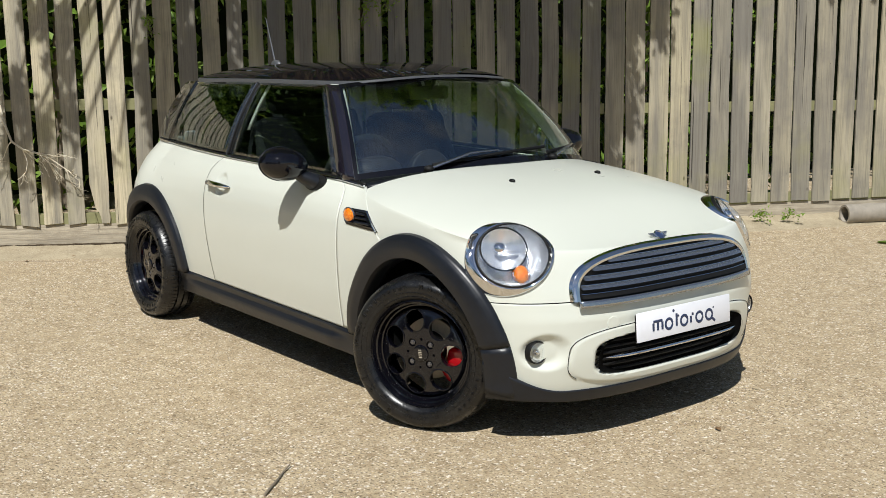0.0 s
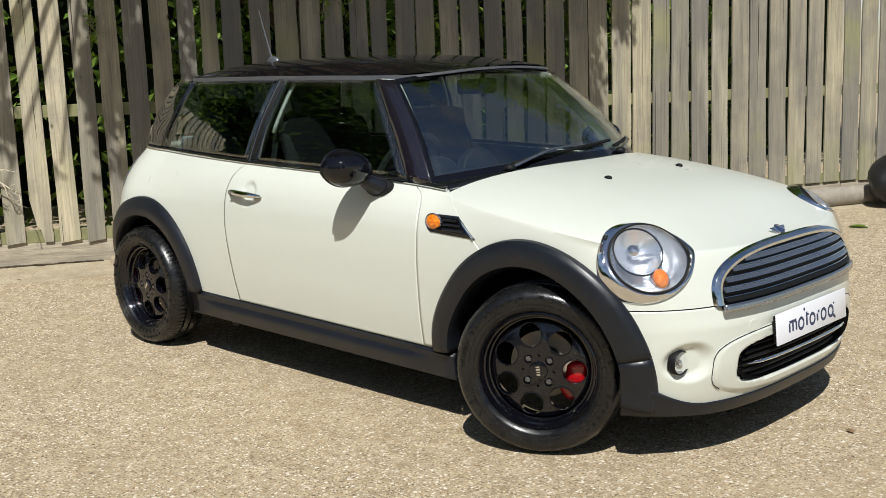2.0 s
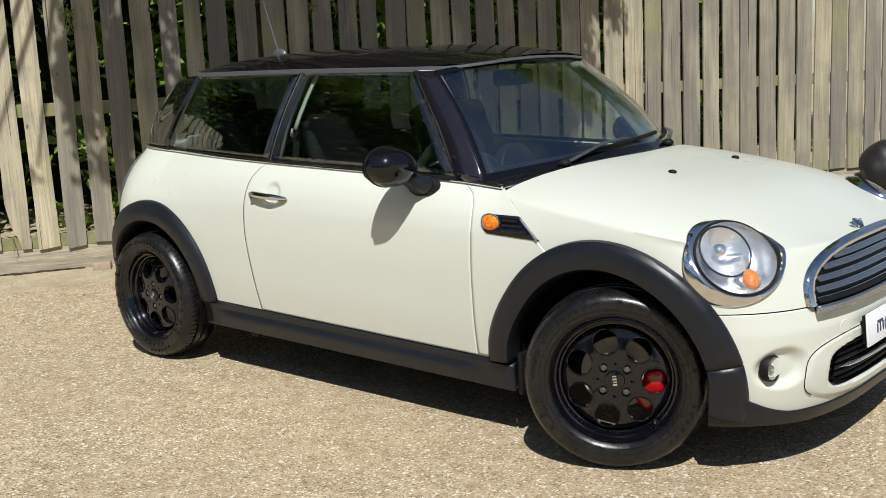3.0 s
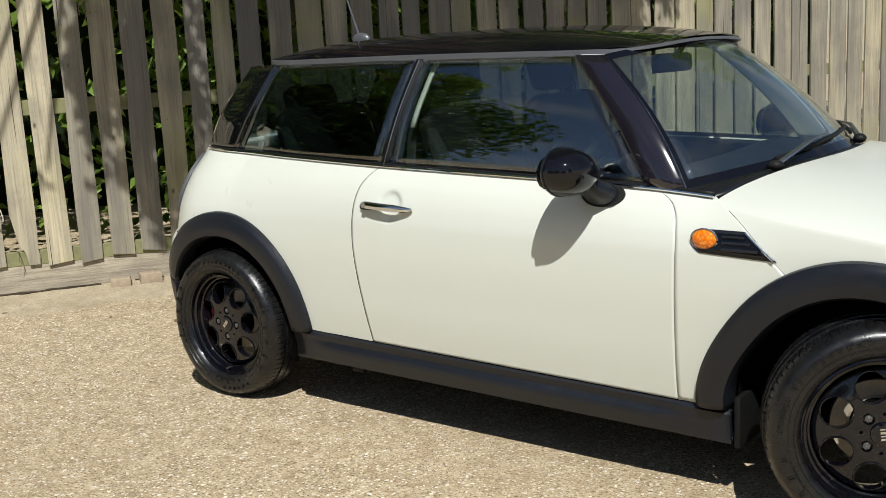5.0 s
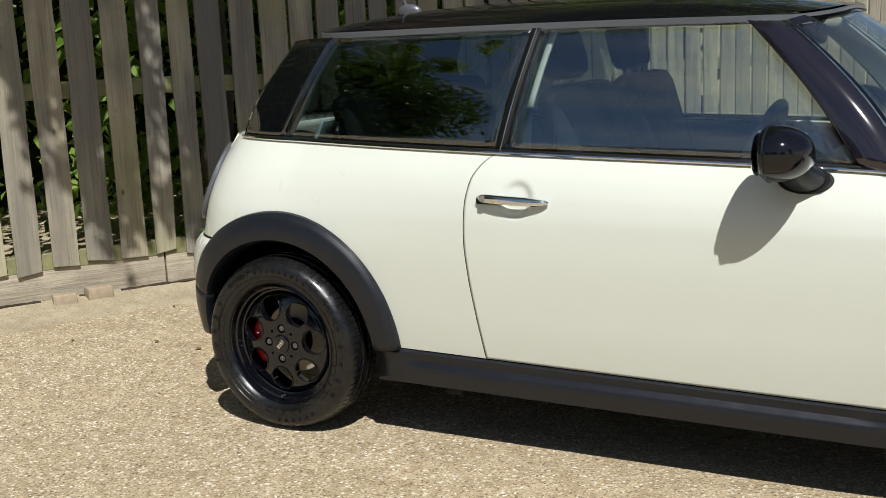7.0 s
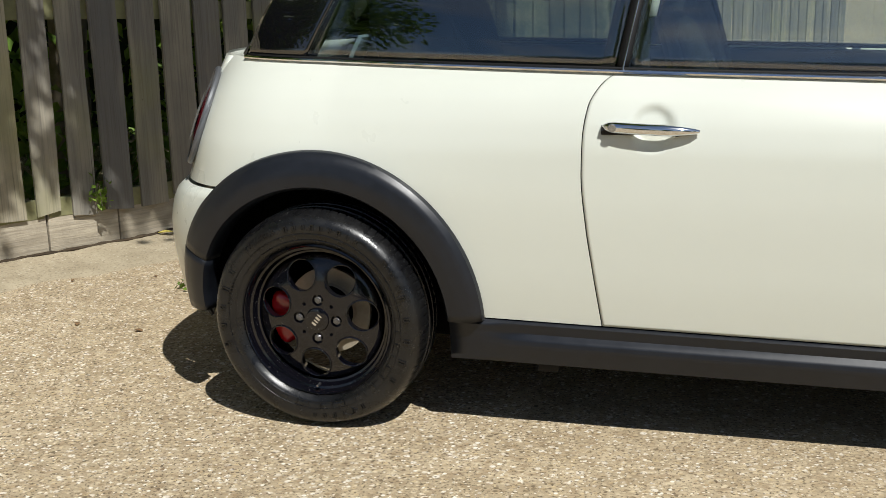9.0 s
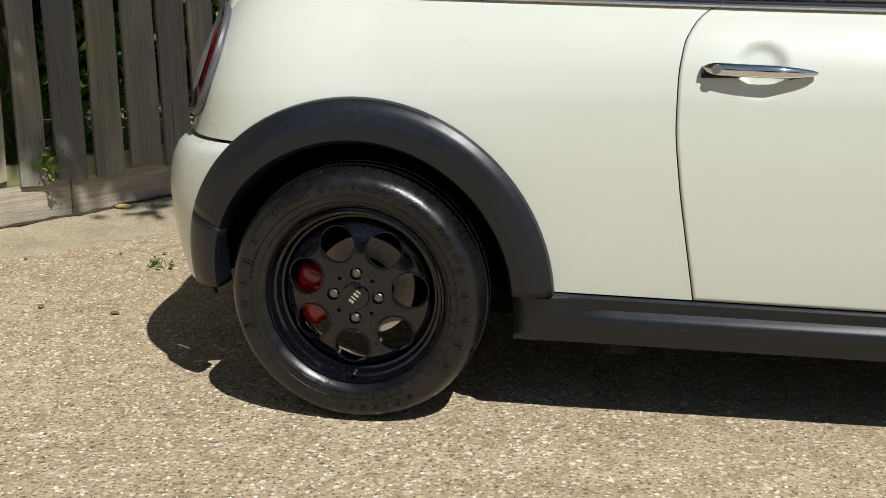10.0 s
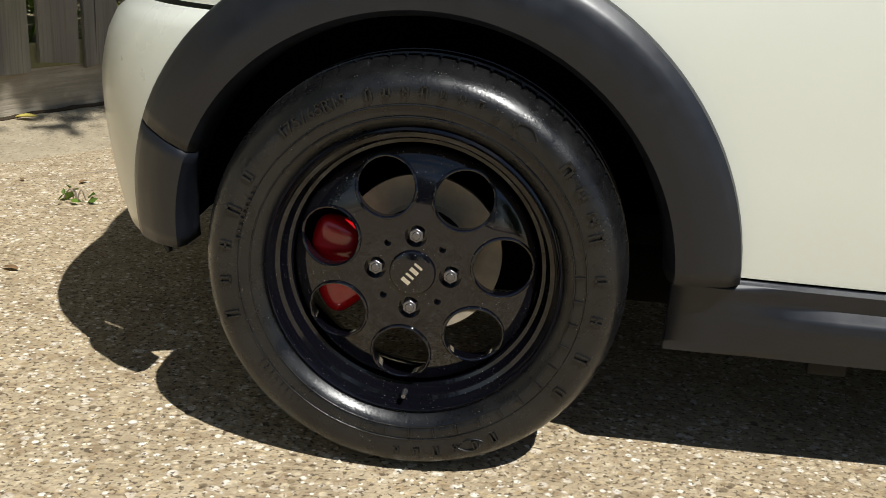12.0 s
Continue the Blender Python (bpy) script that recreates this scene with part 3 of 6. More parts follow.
def body_side(side):
    door = part("door", side_panel(shifted(DOOR_REAR, GAP), shifted(DOOR_FRONT, -GAP), SILL_TOP, lambda x: BELT(x) - 0.004, side, 150, 90, dent=handle_cup), CREAM, car, "cream painted door", thick=0.012)
    wing = part("front_wing", side_panel(shifted(DOOR_FRONT, GAP), shifted(WING_FRONT, -GAP), SILL_TOP, lambda x: BELT(x) - 0.004, side, 26, 44), CREAM, car, thick=0.006)
    bm = side_panel(lambda z: RX, shifted(DOOR_REAR, -GAP), SILL_TOP, lambda x: BELT(x) - 0.004, side, 44, 60)

    def corner(u, v):
        a = radians(90 * u)
        zt = BELT(RX + (TAIL(0.95) - RX) * (math.sin(a) ** (2 / BOX) if u else 0.0)) - 0.004
        z = lerp(0.628, zt, v)
        w = side_y(RX, z)
        return (RX + (TAIL(z) - RX) * math.sin(a) ** (2 / BOX) if u else RX, side * w * max(0.0, math.cos(a)) ** (2 / BOX), z)
    grid(corner, 30, 34, keep=out_of_arch, flip=side < 0, u1=0.97, bm=bm)
    bmesh.ops.remove_doubles(bm, verts=bm.verts, dist=0.006)
    bmesh.ops.recalc_face_normals(bm, faces=bm.faces)
    quarter = part("rear_quarter", bm, CREAM, car)
    # inner dark shell that closes the seams
    part("inner_shell", side_panel(lambda z: -1.3, lambda z: 1.25, lambda x: 0.2, lambda x: BELT(min(x, 0.7)) - 0.012 - 0.16 * smooth(0.7, 0.95, x), side, 70, 24, off=-0.018), LINER, car)
    # sill
    sill_low = curve([(-0.9, 0.192), (0.9, 0.165)])

    def sill(u, v):
        x = lerp(-0.885, 0.814, u)
        prof = [(0.0, 0.0), (0.010, 0.05), (0.009, 0.26), (0.021, 0.40), (0.023, 0.50), (0.008, 0.92), (-0.03, 1.0)]
        i = min(int(v * 6), 5)
        f = v * 6 - i
        o = lerp(prof[i][0], prof[i + 1][0], f)
        h = lerp(prof[i][1], prof[i + 1][1], f)
        o = lerp(o, 0.014 * smooth(0.0, 0.1, h) - 0.012 * h - 0.02 * smooth(0.94, 1.0, h), smooth(0.625, 0.655, x) + smooth(-0.74, -0.80, x))
        z = lerp(SILL_TOP(x) - 0.003, sill_low(x), h)
        return (x, side * (side_y(x, max(z, 0.26)) + o), z)
    part("sill", grid(sill, 30, 24, flip=side < 0), TRIM, car, "matt black plastic sill", thick=0.02)


mirrored_parts(body_side)


def headlight_frame(side):
    c = Vector((1.546, side * 0.610, 0.675))
    n = Vector((0.703, side * 0.431, 0.565)).normalized()
    right = Vector((0, 0, 1)).cross(n).normalized() * -side
    return c, n, right, Vector((0, 0, 1)) - n * n.z


LAMP_A, LAMP_B = 0.153, 0.148


def on_lamp(p, k=0.95):
    for side in (-1, 1):
        c, n, r, u = headlight_frame(side)
        u = u.normalized()
        d = Vector(p) - c
        if (d.dot(r) / LAMP_A) ** 2 + (d.dot(u) / LAMP_B) ** 2 < k * k and abs(d.dot(n)) < 0.2:
            return True
    return False


def bonnet_keep(p):
    return out_of_arch(p) and not on_lamp(p)


def bonnet_rim():
    """The bonnet's outline from one windscreen corner round the nose to the other: flank side or nose angle, and the place."""
    flank = [lerp(0.735, FX, 1 - (1 - i / 44) ** 1.15) for i in range(44)]
    rim = [(("flank", -1), x, -half_width(x, SHOULDER(x))) for x in flank]
    for i in range(161):
        a = radians(lerp(-90, 90, i / 160))
        c, yn = max(0.0, math.cos(a)) ** (2 / BOX), math.copysign(abs(math.sin(a)) ** (2 / BOX), math.sin(a))
        x = FX + (NOSE(0.70) - FX) * c
        rim.append((("nose", c, yn), x, yn * WIDTH(SHOULDER(x))))
    return rim + [(("flank", 1), x, -y) for _, x, y in rim[43::-1]]


def make_bonnet(keep):
    rim = bonnet_rim()
    last = len(rim) - 1

    def top(u, v):
        i = round(u * last)
        _, xb, yb = rim[i]
        f = 1 - abs(2 * i / last - 1)
        t = v ** 1.7
        x = lerp(xb, 0.905 + 0.60 * f, 1 - (1 - t) ** 2)
        y = yb * (1 - t)
        return (x, y, bonnet_z(x, y / half_width(x, SHOULDER(x))))
    bm = grid(top, last, 34, keep=keep, flip=True)

    def skirt(u, v):
        i = round(u * last)
        kind, xb, yb = rim[i]
        zt = SHOULDER(xb)
        z = lerp(0.528, zt, v)
        if kind[0] == "nose":
            x = FX + (lerp(NOSE(z), NOSE(0.70) if v == 1 else NOSE(z), smooth(0.7, 1, v)) - FX) * kind[1]
            return (x, kind[2] * WIDTH(z), z)
        f = max(0.0, (xb - 0.798) / (FX - 0.798))
        x = lerp(WING_FRONT(z) + GAP, FX, f) if v < 1 else max(xb, WING_FRONT(zt) + GAP)
        return (x, kind[1] * side_y(x, z), z)
    grid(skirt, last, 20, keep=keep, bm=bm)
    bmesh.ops.remove_doubles(bm, verts=bm.verts, dist=0.0015)
    bmesh.ops.recalc_face_normals(bm, faces=bm.faces)
    return bm


skin = BVHTree.FromBMesh(make_bonnet(out_of_arch))
bonnet = part("bonnet", make_bonnet(bonnet_keep), CREAM, car, "cream clamshell bonnet")


def crater(y, z):
    d = math.hypot((abs(y) - 0.565) / 0.082, (z - 0.352) / 0.072)
    ring = ((abs(y) / 0.50) ** 3.5 + (abs(z - 0.322) / 0.108) ** 3.5) ** (1 / 3.5)
    hole = ((abs(y) / 0.415) ** 4 + (abs(z - 0.318) / 0.078) ** 4) ** 0.25
    return 0.024 * smooth(1.0, 0.5, d) - 0.007 * smooth(1.02, 0.96, ring) + 0.045 * smooth(1.0, 0.88, hole)


def lip_top(y):
    return 0.203 + 0.167 * min(1.0, max(0.0, (abs(y) - 0.50) / 0.25)) ** 2.4


bumper = part("front_bumper", round_front(lambda y: lip_top(y) - 0.01, lambda y: 0.524, 240, 64, keep=lambda p: not in_arch(p, 0.40), dent=crater), CREAM, car, "cream front bumper", thick=0.006)
part("front_lip", round_front(lambda y: 0.160 + 0.014 * smooth(0.45, 0.75, abs(y)), lip_top, 120, 10, off=lambda y: 0.006 + 0.017 * smooth(0.56, 0.735, abs(y)), keep=lambda p: not in_arch(p, 0.35)), TRIM, car, "matt black plastic lower lip", thick=0.02)


def rear_band(z0, z1, off, clear=0.415):
    def spot(u, v):
        a = lerp(-90, 90, u)
        s, c = math.sin(radians(a)), math.cos(radians(a))
        z = lerp(z0, z1, v)
        return (RX + (TAIL(z) - RX - off) * max(0.0, c) ** (2 / BOX), math.copysign(abs(s) ** (2 / BOX), s) * (WIDTH(z) + off), z)
    return grid(spot, 80, 12, flip=True, keep=lambda p: not in_arch(p, clear))


part("rear_bumper", rear_band(0.265, 0.622, 0.004), CREAM, car, "cream rear bumper", thick=0.006)
part("rear_lip", rear_band(0.20, 0.262, -0.02, 0.60), TRIM, car, thick=0.01)
part("tailgate", grid(lambda u, v: (rear_x(lerp(-0.5, 0.5, u), lerp(0.62, 0.955, v)) - 0.004, lerp(-0.5, 0.5, u), lerp(0.62, 0.955, v)), 30, 12, flip=True), CREAM, car, thick=0.006)


def arch_trim(front, side, lo, hi):
    cx = ARCH_F if front else -AXLE

    def spot(u, v):
        a = radians(lerp(lo, hi, u))
        prof = [(0.345, -0.045), (0.348, 0.006), (0.354, 0.020), (0.385, 0.025), (0.418, 0.021), (0.431, 0.012), (0.434, -0.002)]
        i = min(int(v * 6), 5)
        f = v * 6 - i
        r, o = lerp(prof[i][0], prof[i + 1][0], f), lerp(prof[i][1], prof[i + 1][1], f)
        x, z = cx + r * math.cos(a), HUB_Z + r * math.sin(a)
        if front:
            x -= 0.029 * smooth(140, 182, lerp(lo, hi, u))
        return (x, side * (side_y(x, max(z, 0.24)) + o), z)
    return grid(spot, max(8, int((hi - lo) / 3)), 18, flip=side > 0)


def liner(front, side):
    cx = ARCH_F if front else -AXLE
    prof = [(0.36, 0.70), (0.37, 0.50), (0.36, 0.42), (0.02, 0.41)]

    def spot(u, v):
        a = radians(lerp(-4, 181, u))
        i = min(int(v * 3), 2)
        r, y = lerp(prof[i][0], prof[i + 1][0], v * 3 - i), lerp(prof[i][1], prof[i + 1][1], v * 3 - i)
        return (cx + r * math.cos(a), side * y, HUB_Z + r * math.sin(a))
    return grid(spot, 32, 6)


for side in (-1, 1):
    for front in (True, False):
        for lo, hi in (((-14, 10.6), (11.0, 182)) if front else ((2, 156.6), (157.0, 182))):
            part("arch_trim", arch_trim(front, side, lo, hi), TRIM, car, "matt black plastic wheel-arch trim", thick=0.006)
        part("wheel_liner", liner(front, side), LINER, car)
part("underbody", box(3.1, 1.1, 0.12, (0.0, 0, 0.25), bevel=0.03), LINER, car)
part("jacking_point", box(0.055, 0.03, 0.03, (-0.645, -0.655, 0.168), bevel=0.004), RUBBERY, car)
part("mud_flap", box(0.02, 0.16, 0.15, (0.830, -0.645, 0.235), bevel=0.006), RUBBERY, car)

# ---- greenhouse ----


def BELT_Y(x):
    return side_y(max(x, -1.56), BELT(x) - 0.004) + 0.001


DRIP_Y = curve([(-1.36, 0.455), (-1.235, 0.471), (-0.5, 0.505), (0.3, 0.505), (0.4, 0.50)])
DRIP_Z = curve([(-1.36, 1.262), (-1.235, 1.272), (-0.6, 1.278), (0.0, 1.272), (0.30, 1.262), (0.4, 1.255)])


def cabin(x, t, off=0.0):
    """The side of the cabin from the belt (t=0) to the roof's edge (t=1)."""
    b, d = BELT(x), DRIP_Z(min(max(x, -1.3), 0.3))
    y = lerp(BELT_Y(x), DRIP_Y(x), t) + 0.018 * math.sin(math.pi * t)
    return y + off, lerp(b, d, t)


def cabin_sheet(x0, x1, side, t0=0.0, t1=1.0, off=0.0, nu=16, nv=12, bm=None, swell=0.0, round_off=0.0):
    """Between two slanting edges x0(t), x1(t)."""
    def spot(u, v):
        t = lerp(t0, t1, v)
        x = lerp(x0(t), x1(t), u)
        y, z = cabin(x, t, off + swell * (1 - (2 * u - 1) ** 2) - 0.012 * round_off * max(0.0, 2 * u - 1) ** 2)
        return (x, side * y, z)
    return grid(spot, nu, nv, flip=side > 0, bm=bm)


def line(a, b, bow=0.0):
    return lambda t: lerp(a, b, t) + bow * math.sin(math.pi * t)


A_REAR, A_FRONT = line(0.530, 0.215, 0.022), line(0.655, 0.318, 0.03)
B_LINE, C_FRONT, C_REAR = line(-0.468, -0.40), line(-1.305, -1.145), line(-1.49, -1.30, -0.01)

for side in (-1, 1):
    part("front_pillar", cabin_sheet(A_REAR, A_FRONT, side, off=0.003, swell=0.010, round_off=1.0), PILLAR, car, "dark glossy windscreen pillar", thick=0.02)
    part("rear_pillar", cabin_sheet(C_REAR, C_FRONT, side, off=0.0008), GLASSBLACK, car, "glossy black rear pillar", thick=0.02)
    pane = part("side_window", cabin_sheet(lambda t: B_LINE(t) + 0.012, lambda t: A_REAR(t) - 0.003, side, 0.01, 0.985), GLASS, car, "frameless door glass", thick=0.004)
    pane = part("quarter_window", cabin_sheet(lambda t: C_FRONT(t) + 0.003, lambda t: B_LINE(t) - 0.012, side, 0.01, 0.985), DARKGLASS, car, "dark tinted rear quarter glass", thick=0.004)
    part("window_seal", cabin_sheet(lambda t: B_LINE(t) - 0.014, lambda t: B_LINE(t) + 0.014, side, 0.0, 1.0, 0.002, 2), RUBBERY, car, thick=0.006)
    part("seal_strip", tube([(B_LINE(t) + 0.002, side * (cabin(B_LINE(t), t)[0] + 0.004), cabin(B_LINE(t), t)[1]) for t in np.linspace(0, 0.98, 10)], 0.0022, 6), GREYMET, car)
    part("belt_seal", cabin_sheet(lambda t: -1.48, lambda t: 0.74, side, -0.012, 0.022, 0.005, 60, 3), RUBBERY, car, thick=0.01)
    part("belt_strip", tube([(x, side * (BELT_Y(x) + 0.008), BELT(x) - 0.003) for x in np.linspace(-1.49, 0.74, 50)], 0.0052, 8), CHROME, car, "bright metal belt strip")
    # inner pillars and roof side seen through the glass
    part("inner_pillar", cabin_sheet(lambda t: B_LINE(t) - 0.055, lambda t: B_LINE(t) + 0.012, side, 0, 1, -0.035, 3, 6), DASH, car, thick=0.02)
    part("belt_guide", cabin_sheet(lambda t: B_LINE(t) + 0.030, lambda t: B_LINE(t) + 0.048, side, 0.35, 0.95, -0.05, 2, 6), HEADLINE, car, thick=0.008)
    part("pale_pillar_lining", cabin_sheet(A_REAR, A_FRONT, side, 0.0, 1.0, -0.022), HEADLINE, car, thick=0.006)
    part("rear_pillar_lining", cabin_sheet(C_REAR, lambda t: C_FRONT(t) + 0.02, side, 0.0, 1.0, -0.03), DASH, car, thick=0.006)


def windscreen(u, v, off=0.0):
    q = lerp(-1, 1, u)
    yb, zb = cabin(0.655, 0.0)
    yt, zt = cabin(0.318, 1.0)
    x = lerp(0.655 + 0.225 * (1 - q * q), 0.318 + 0.10 * (1 - q * q), v) + 0.035 * math.sin(math.pi * v) + off
    y = q * (lerp(yb, yt, v) + 0.012 * math.sin(math.pi * v))
    z = lerp(lerp(0.880, 0.925, 1 - q * q), lerp(zt, zt + 0.032, 1 - q * q), v) + off * 0.8
    return (x, y, z)


pane = part("windscreen", grid(windscreen, 30, 20), GLASS, car, "large greenish windscreen glass", thick=0.005)
for u0, u1, v0, v1 in ((0, 1, 0.0, 0.06), (0, 1, 0.955, 1.0), (0.0, 0.010, 0, 1), (0.990, 1.0, 0, 1)):
    part("screen_border", grid(lambda u, v: windscreen(lerp(u0, u1, u), lerp(v0, v1, v), 0.0015), 30 if u1 - u0 > 0.5 else 2, 20 if v1 - v0 > 0.5 else 2), BLACK, car)


def roof_edge(a):
    """The roof's outline by angle, seen from above, front at 0."""
    c, s = math.cos(a), math.sin(a)
    x = -0.475 + 0.83 * math.copysign(abs(c) ** 0.28, c)
    x += (0.075 if c > 0 else 0.02) * (1 - min(1.0, abs(s)) ** 2) * abs(c)
    y = math.copysign(min(1.0, abs(s) * 1.0) ** 0.36, s)
    return x, y * DRIP_Y(min(max(x, -1.36), 0.4)) * 1.0


def roof(u, v):
    a = u * math.tau
    x, y = roof_edge(a)
    r = 1 - v
    px, py = -0.475 + (x + 0.475) * r, y * r
    k = r ** 3.2
    z = lerp(1.352 + 0.012 * math.cos((px + 0.35) * 1.6), DRIP_Z(min(max(x, -1.3), 0.3)) + 0.03 * (1 - (y / 0.5) ** 2) + 0.012, k)
    return (px, py, z)


part("roof", grid(roof, 260, 26, wrap=True, flip=False), BLACK, car, "glossy black roof panel")


def drip(u, v):
    a = u * math.tau
    x, y = roof_edge(a)
    z = DRIP_Z(min(max(x, -1.3), 0.3)) + 0.03 * (1 - (y / 0.5) ** 2)
    prof = [(0.992, 0.012), (1.008, 0.008), (1.010, -0.008), (0.985, -0.013), (0.90, -0.013)]
    i = min(int(v * 4), 3)
    k, h = lerp(prof[i][0], prof[i + 1][0], v * 4 - i), lerp(prof[i][1], prof[i + 1][1], v * 4 - i)
    h *= 1 - 0.5 * smooth(0.25, 0.36, x)
    return (-0.475 + (x + 0.475) * (1 + (k - 1) * 0.6), y * k, z + h)


part("drip_rail", grid(drip, 260, 8, wrap=True), SILVER, car, "satin grey strip round the roof edge")
part("headlining", grid(lambda u, v: (lerp(-1.20, 0.20, u), lerp(-0.44, 0.44, v), 1.268 + 0.045 * (1 - lerp(-1, 1, v) ** 2)), 10, 10), HEADLINE, car)


def back_glass(u, v, off=0.0):
    q = lerp(-1, 1, u)
    yb, zb = cabin(-1.49, 0.0)
    yt, zt = cabin(-1.30, 1.0)
    return (lerp(-1.49 - 0.16 * (1 - q * q), -1.30 - 0.05 * (1 - q * q), v) - off, q * lerp(yb, yt, v), lerp(zb, zt, v))


pane = part("rear_window", grid(back_glass, 20, 10, flip=True), DARKGLASS, car, thick=0.004)
for u0, u1, v0, v1 in ((0, 1, 0.0, 0.12), (0, 1, 0.9, 1.0), (0, 0.1, 0, 1), (0.9, 1, 0, 1)):
    part("rear_window_border", grid(lambda u, v: back_glass(lerp(u0, u1, u), lerp(v0, v1, v), 0.003), 20, 8, flip=True), BLACK, car)
part("cowl", grid(lambda u, v: (lerp(0.735 + 0.165 * (1 - lerp(-1, 1, u) ** 2), 0.635 + 0.225 * (1 - lerp(-1, 1, u) ** 2), v), lerp(-0.655, 0.655, u), lerp(0.866, 0.928, 1 - lerp(-1, 1, u) ** 2) - 0.004), 24, 4), TRIM, car, "black plastic cowl below the windscreen", thick=0.01)

# aerial
part("aerial_base", ball(0.050, 0.020, 0.030, (-1.115, 0.0, 1.352)), SILVER, car)
part("aerial", tube([(-1.125, 0, 1.365), (-1.215, 0, 1.62)], lambda t: lerp(0.0055, 0.002, t), 8), SILVER, car, "short grey aerial rod")


# ---- wheels ----
def cut(bm, cutters):
    """bm with the cutters taken out of it."""
    tmp = []
    for m in (bm, *cutters):
        me = bpy.data.meshes.new("tmp")
        bmesh.ops.recalc_face_normals(m, faces=m.faces)
        m.to_mesh(me)
        m.free()
        tmp.append(new("tmp", me))
    for c in tmp[1:]:
        mod = tmp[0].modifiers.new("cut", "BOOLEAN")
        mod.operation, mod.solver, mod.object = "DIFFERENCE", "EXACT", c
    bpy.context.view_layer.update()
    got = bmesh.new()
    me = bpy.data.meshes.new_from_object(tmp[0].evaluated_get(bpy.context.evaluated_depsgraph_get()))
    got.from_mesh(me)
    bpy.data.meshes.remove(me)
    for o in tmp:
        me = o.data
        bpy.data.objects.remove(o)
        bpy.data.meshes.remove(me)
    return got


FACING = Matrix.Rotation(radians(90), 4, "X")


def tyre_mesh():
    prof = [(0.196, 0.004), (0.201, -0.010), (0.212, -0.020), (0.224, -0.0245), (0.228, -0.0235), (0.246, -0.0275), (0.262, -0.0270), (0.275, -0.0235), (0.286, -0.0150), (0.293, -0.004), (0.2975, 0.006), (0.300, 0.016),
            (0.3005, 0.032), (0.292, 0.034), (0.292, 0.040), (0.302, 0.042), (0.302, 0.068), (0.294, 0.070), (0.294, 0.076), (0.302, 0.078), (0.302, 0.102), (0.294, 0.104), (0.294, 0.110), (0.300, 0.112), (0.298, 0.130), (0.288, 0.146), (0.25, 0.158), (0.20, 0.14)]
    n = 640

    def spot(u, v):
        i = round(v * (len(prof) - 1))
        r, y = prof[i]
        r = r if r < 0.21 else 0.21 + (r - 0.21) * 0.895
        y -= 0.007 * smooth(0.20, 0.235, r) * smooth(0.292, 0.262, r) if i < 12 else 0.0
        a = u * math.tau
        if 10 <= i <= 12 or 23 <= i <= 24:
            r -= 0.0035 if round(u * n) % 8 == 0 else 0.0
        x, z = r * math.cos(a), r * math.sin(a)
        if z < -0.2905:
            z = -0.2905 - 0.05 * (z + 0.2905)
        return (x, y, z)
    return grid(spot, n, len(prof) - 1, wrap=True)


def sidewall_marks():
    """Raised blocks where the sidewall carries its lettering, and thin dashes."""
    bm = bmesh.new()
    runs = [(104, 60, 9, 0.252, 0.016, 0.009), (18, -34, 5, 0.253, 0.021, 0.010), (196, 150, 5, 0.251, 0.021, 0.010), (300, 268, 6, 0.252, 0.014, 0.008), (170, 152, 9, 0.236, 0.006, 0.005), (232, 214, 8, 0.242, 0.007, 0.006), (40, 24, 3, 0.257, 0.016, 0.016)]
    for a0, a1, n, r, high, wide in runs:
        for i in range(n):
            a = radians(lerp(a0, a1, i / (n - 1)))
            turn = Matrix.Rotation(math.pi / 2 - a, 4, "Y")
            tall = high * (0.75 if i % 3 else 1.0)
            for s in ((-1, 1) if wide > 0.0065 else (0,)):
                box(wide * 0.26, 0.009, tall, (r * math.cos(a) - s * 0.36 * wide * math.sin(a), -0.0335, r * math.sin(a) + s * 0.36 * wide * math.cos(a)), bm, turn)
            if wide > 0.0065:
                rr = r + tall * (0.42, -0.42, 0.0)[i % 3]
                box(wide * 0.9, 0.009, wide * 0.26, (rr * math.cos(a), -0.0335, rr * math.sin(a)), bm, turn)
    for i in range(14):
        a = radians(255 + i * 8.5)
        box(0.0012, 0.004, 0.013, (0.226 * math.cos(a), -0.0310, 0.226 * math.sin(a)), bm, Matrix.Rotation(math.pi / 2 - a, 4, "Y"))
    for r, y in ((0.2185, -0.0285), (0.2350, -0.0335)):
        tube([(r * math.cos(t), y, r * math.sin(t)) for t in np.linspace(0, math.tau, 90, endpoint=False)], 0.0011, 5, closed=True, bm=bm, up=Vector((0, 1, 0)))
    for mid in (56, 117, 292):
        for s in (-1, 1):
            pts = []
            for t in np.linspace(0, 1, 9):
                a, r = radians(mid + 8.5 * (t - 0.5)), 0.252 + s * 0.009 * math.sin(math.pi * t)
                pts.append((r * math.cos(a), -0.0345, r * math.sin(a)))
            tube(pts, 0.0012, 5, bm=bm)
    return bm


FACE = [(0.0005, 0.000), (0.040, 0.000), (0.066, 0.0005), (0.090, 0.0015), (0.110, 0.004), (0.130, 0.0085), (0.148, 0.0140), (0.160, 0.0185), (0.1660, 0.0225), (0.1695, 0.029), (0.1710, 0.040), (0.1715, 0.052)]
FACE_Y = curve(FACE)
HOLES = [radians(6.6 + k * 360 / 7) for k in range(7)]


def hole_radius(y):
    return 0.037 + 0.1125 * (y + 0.028)


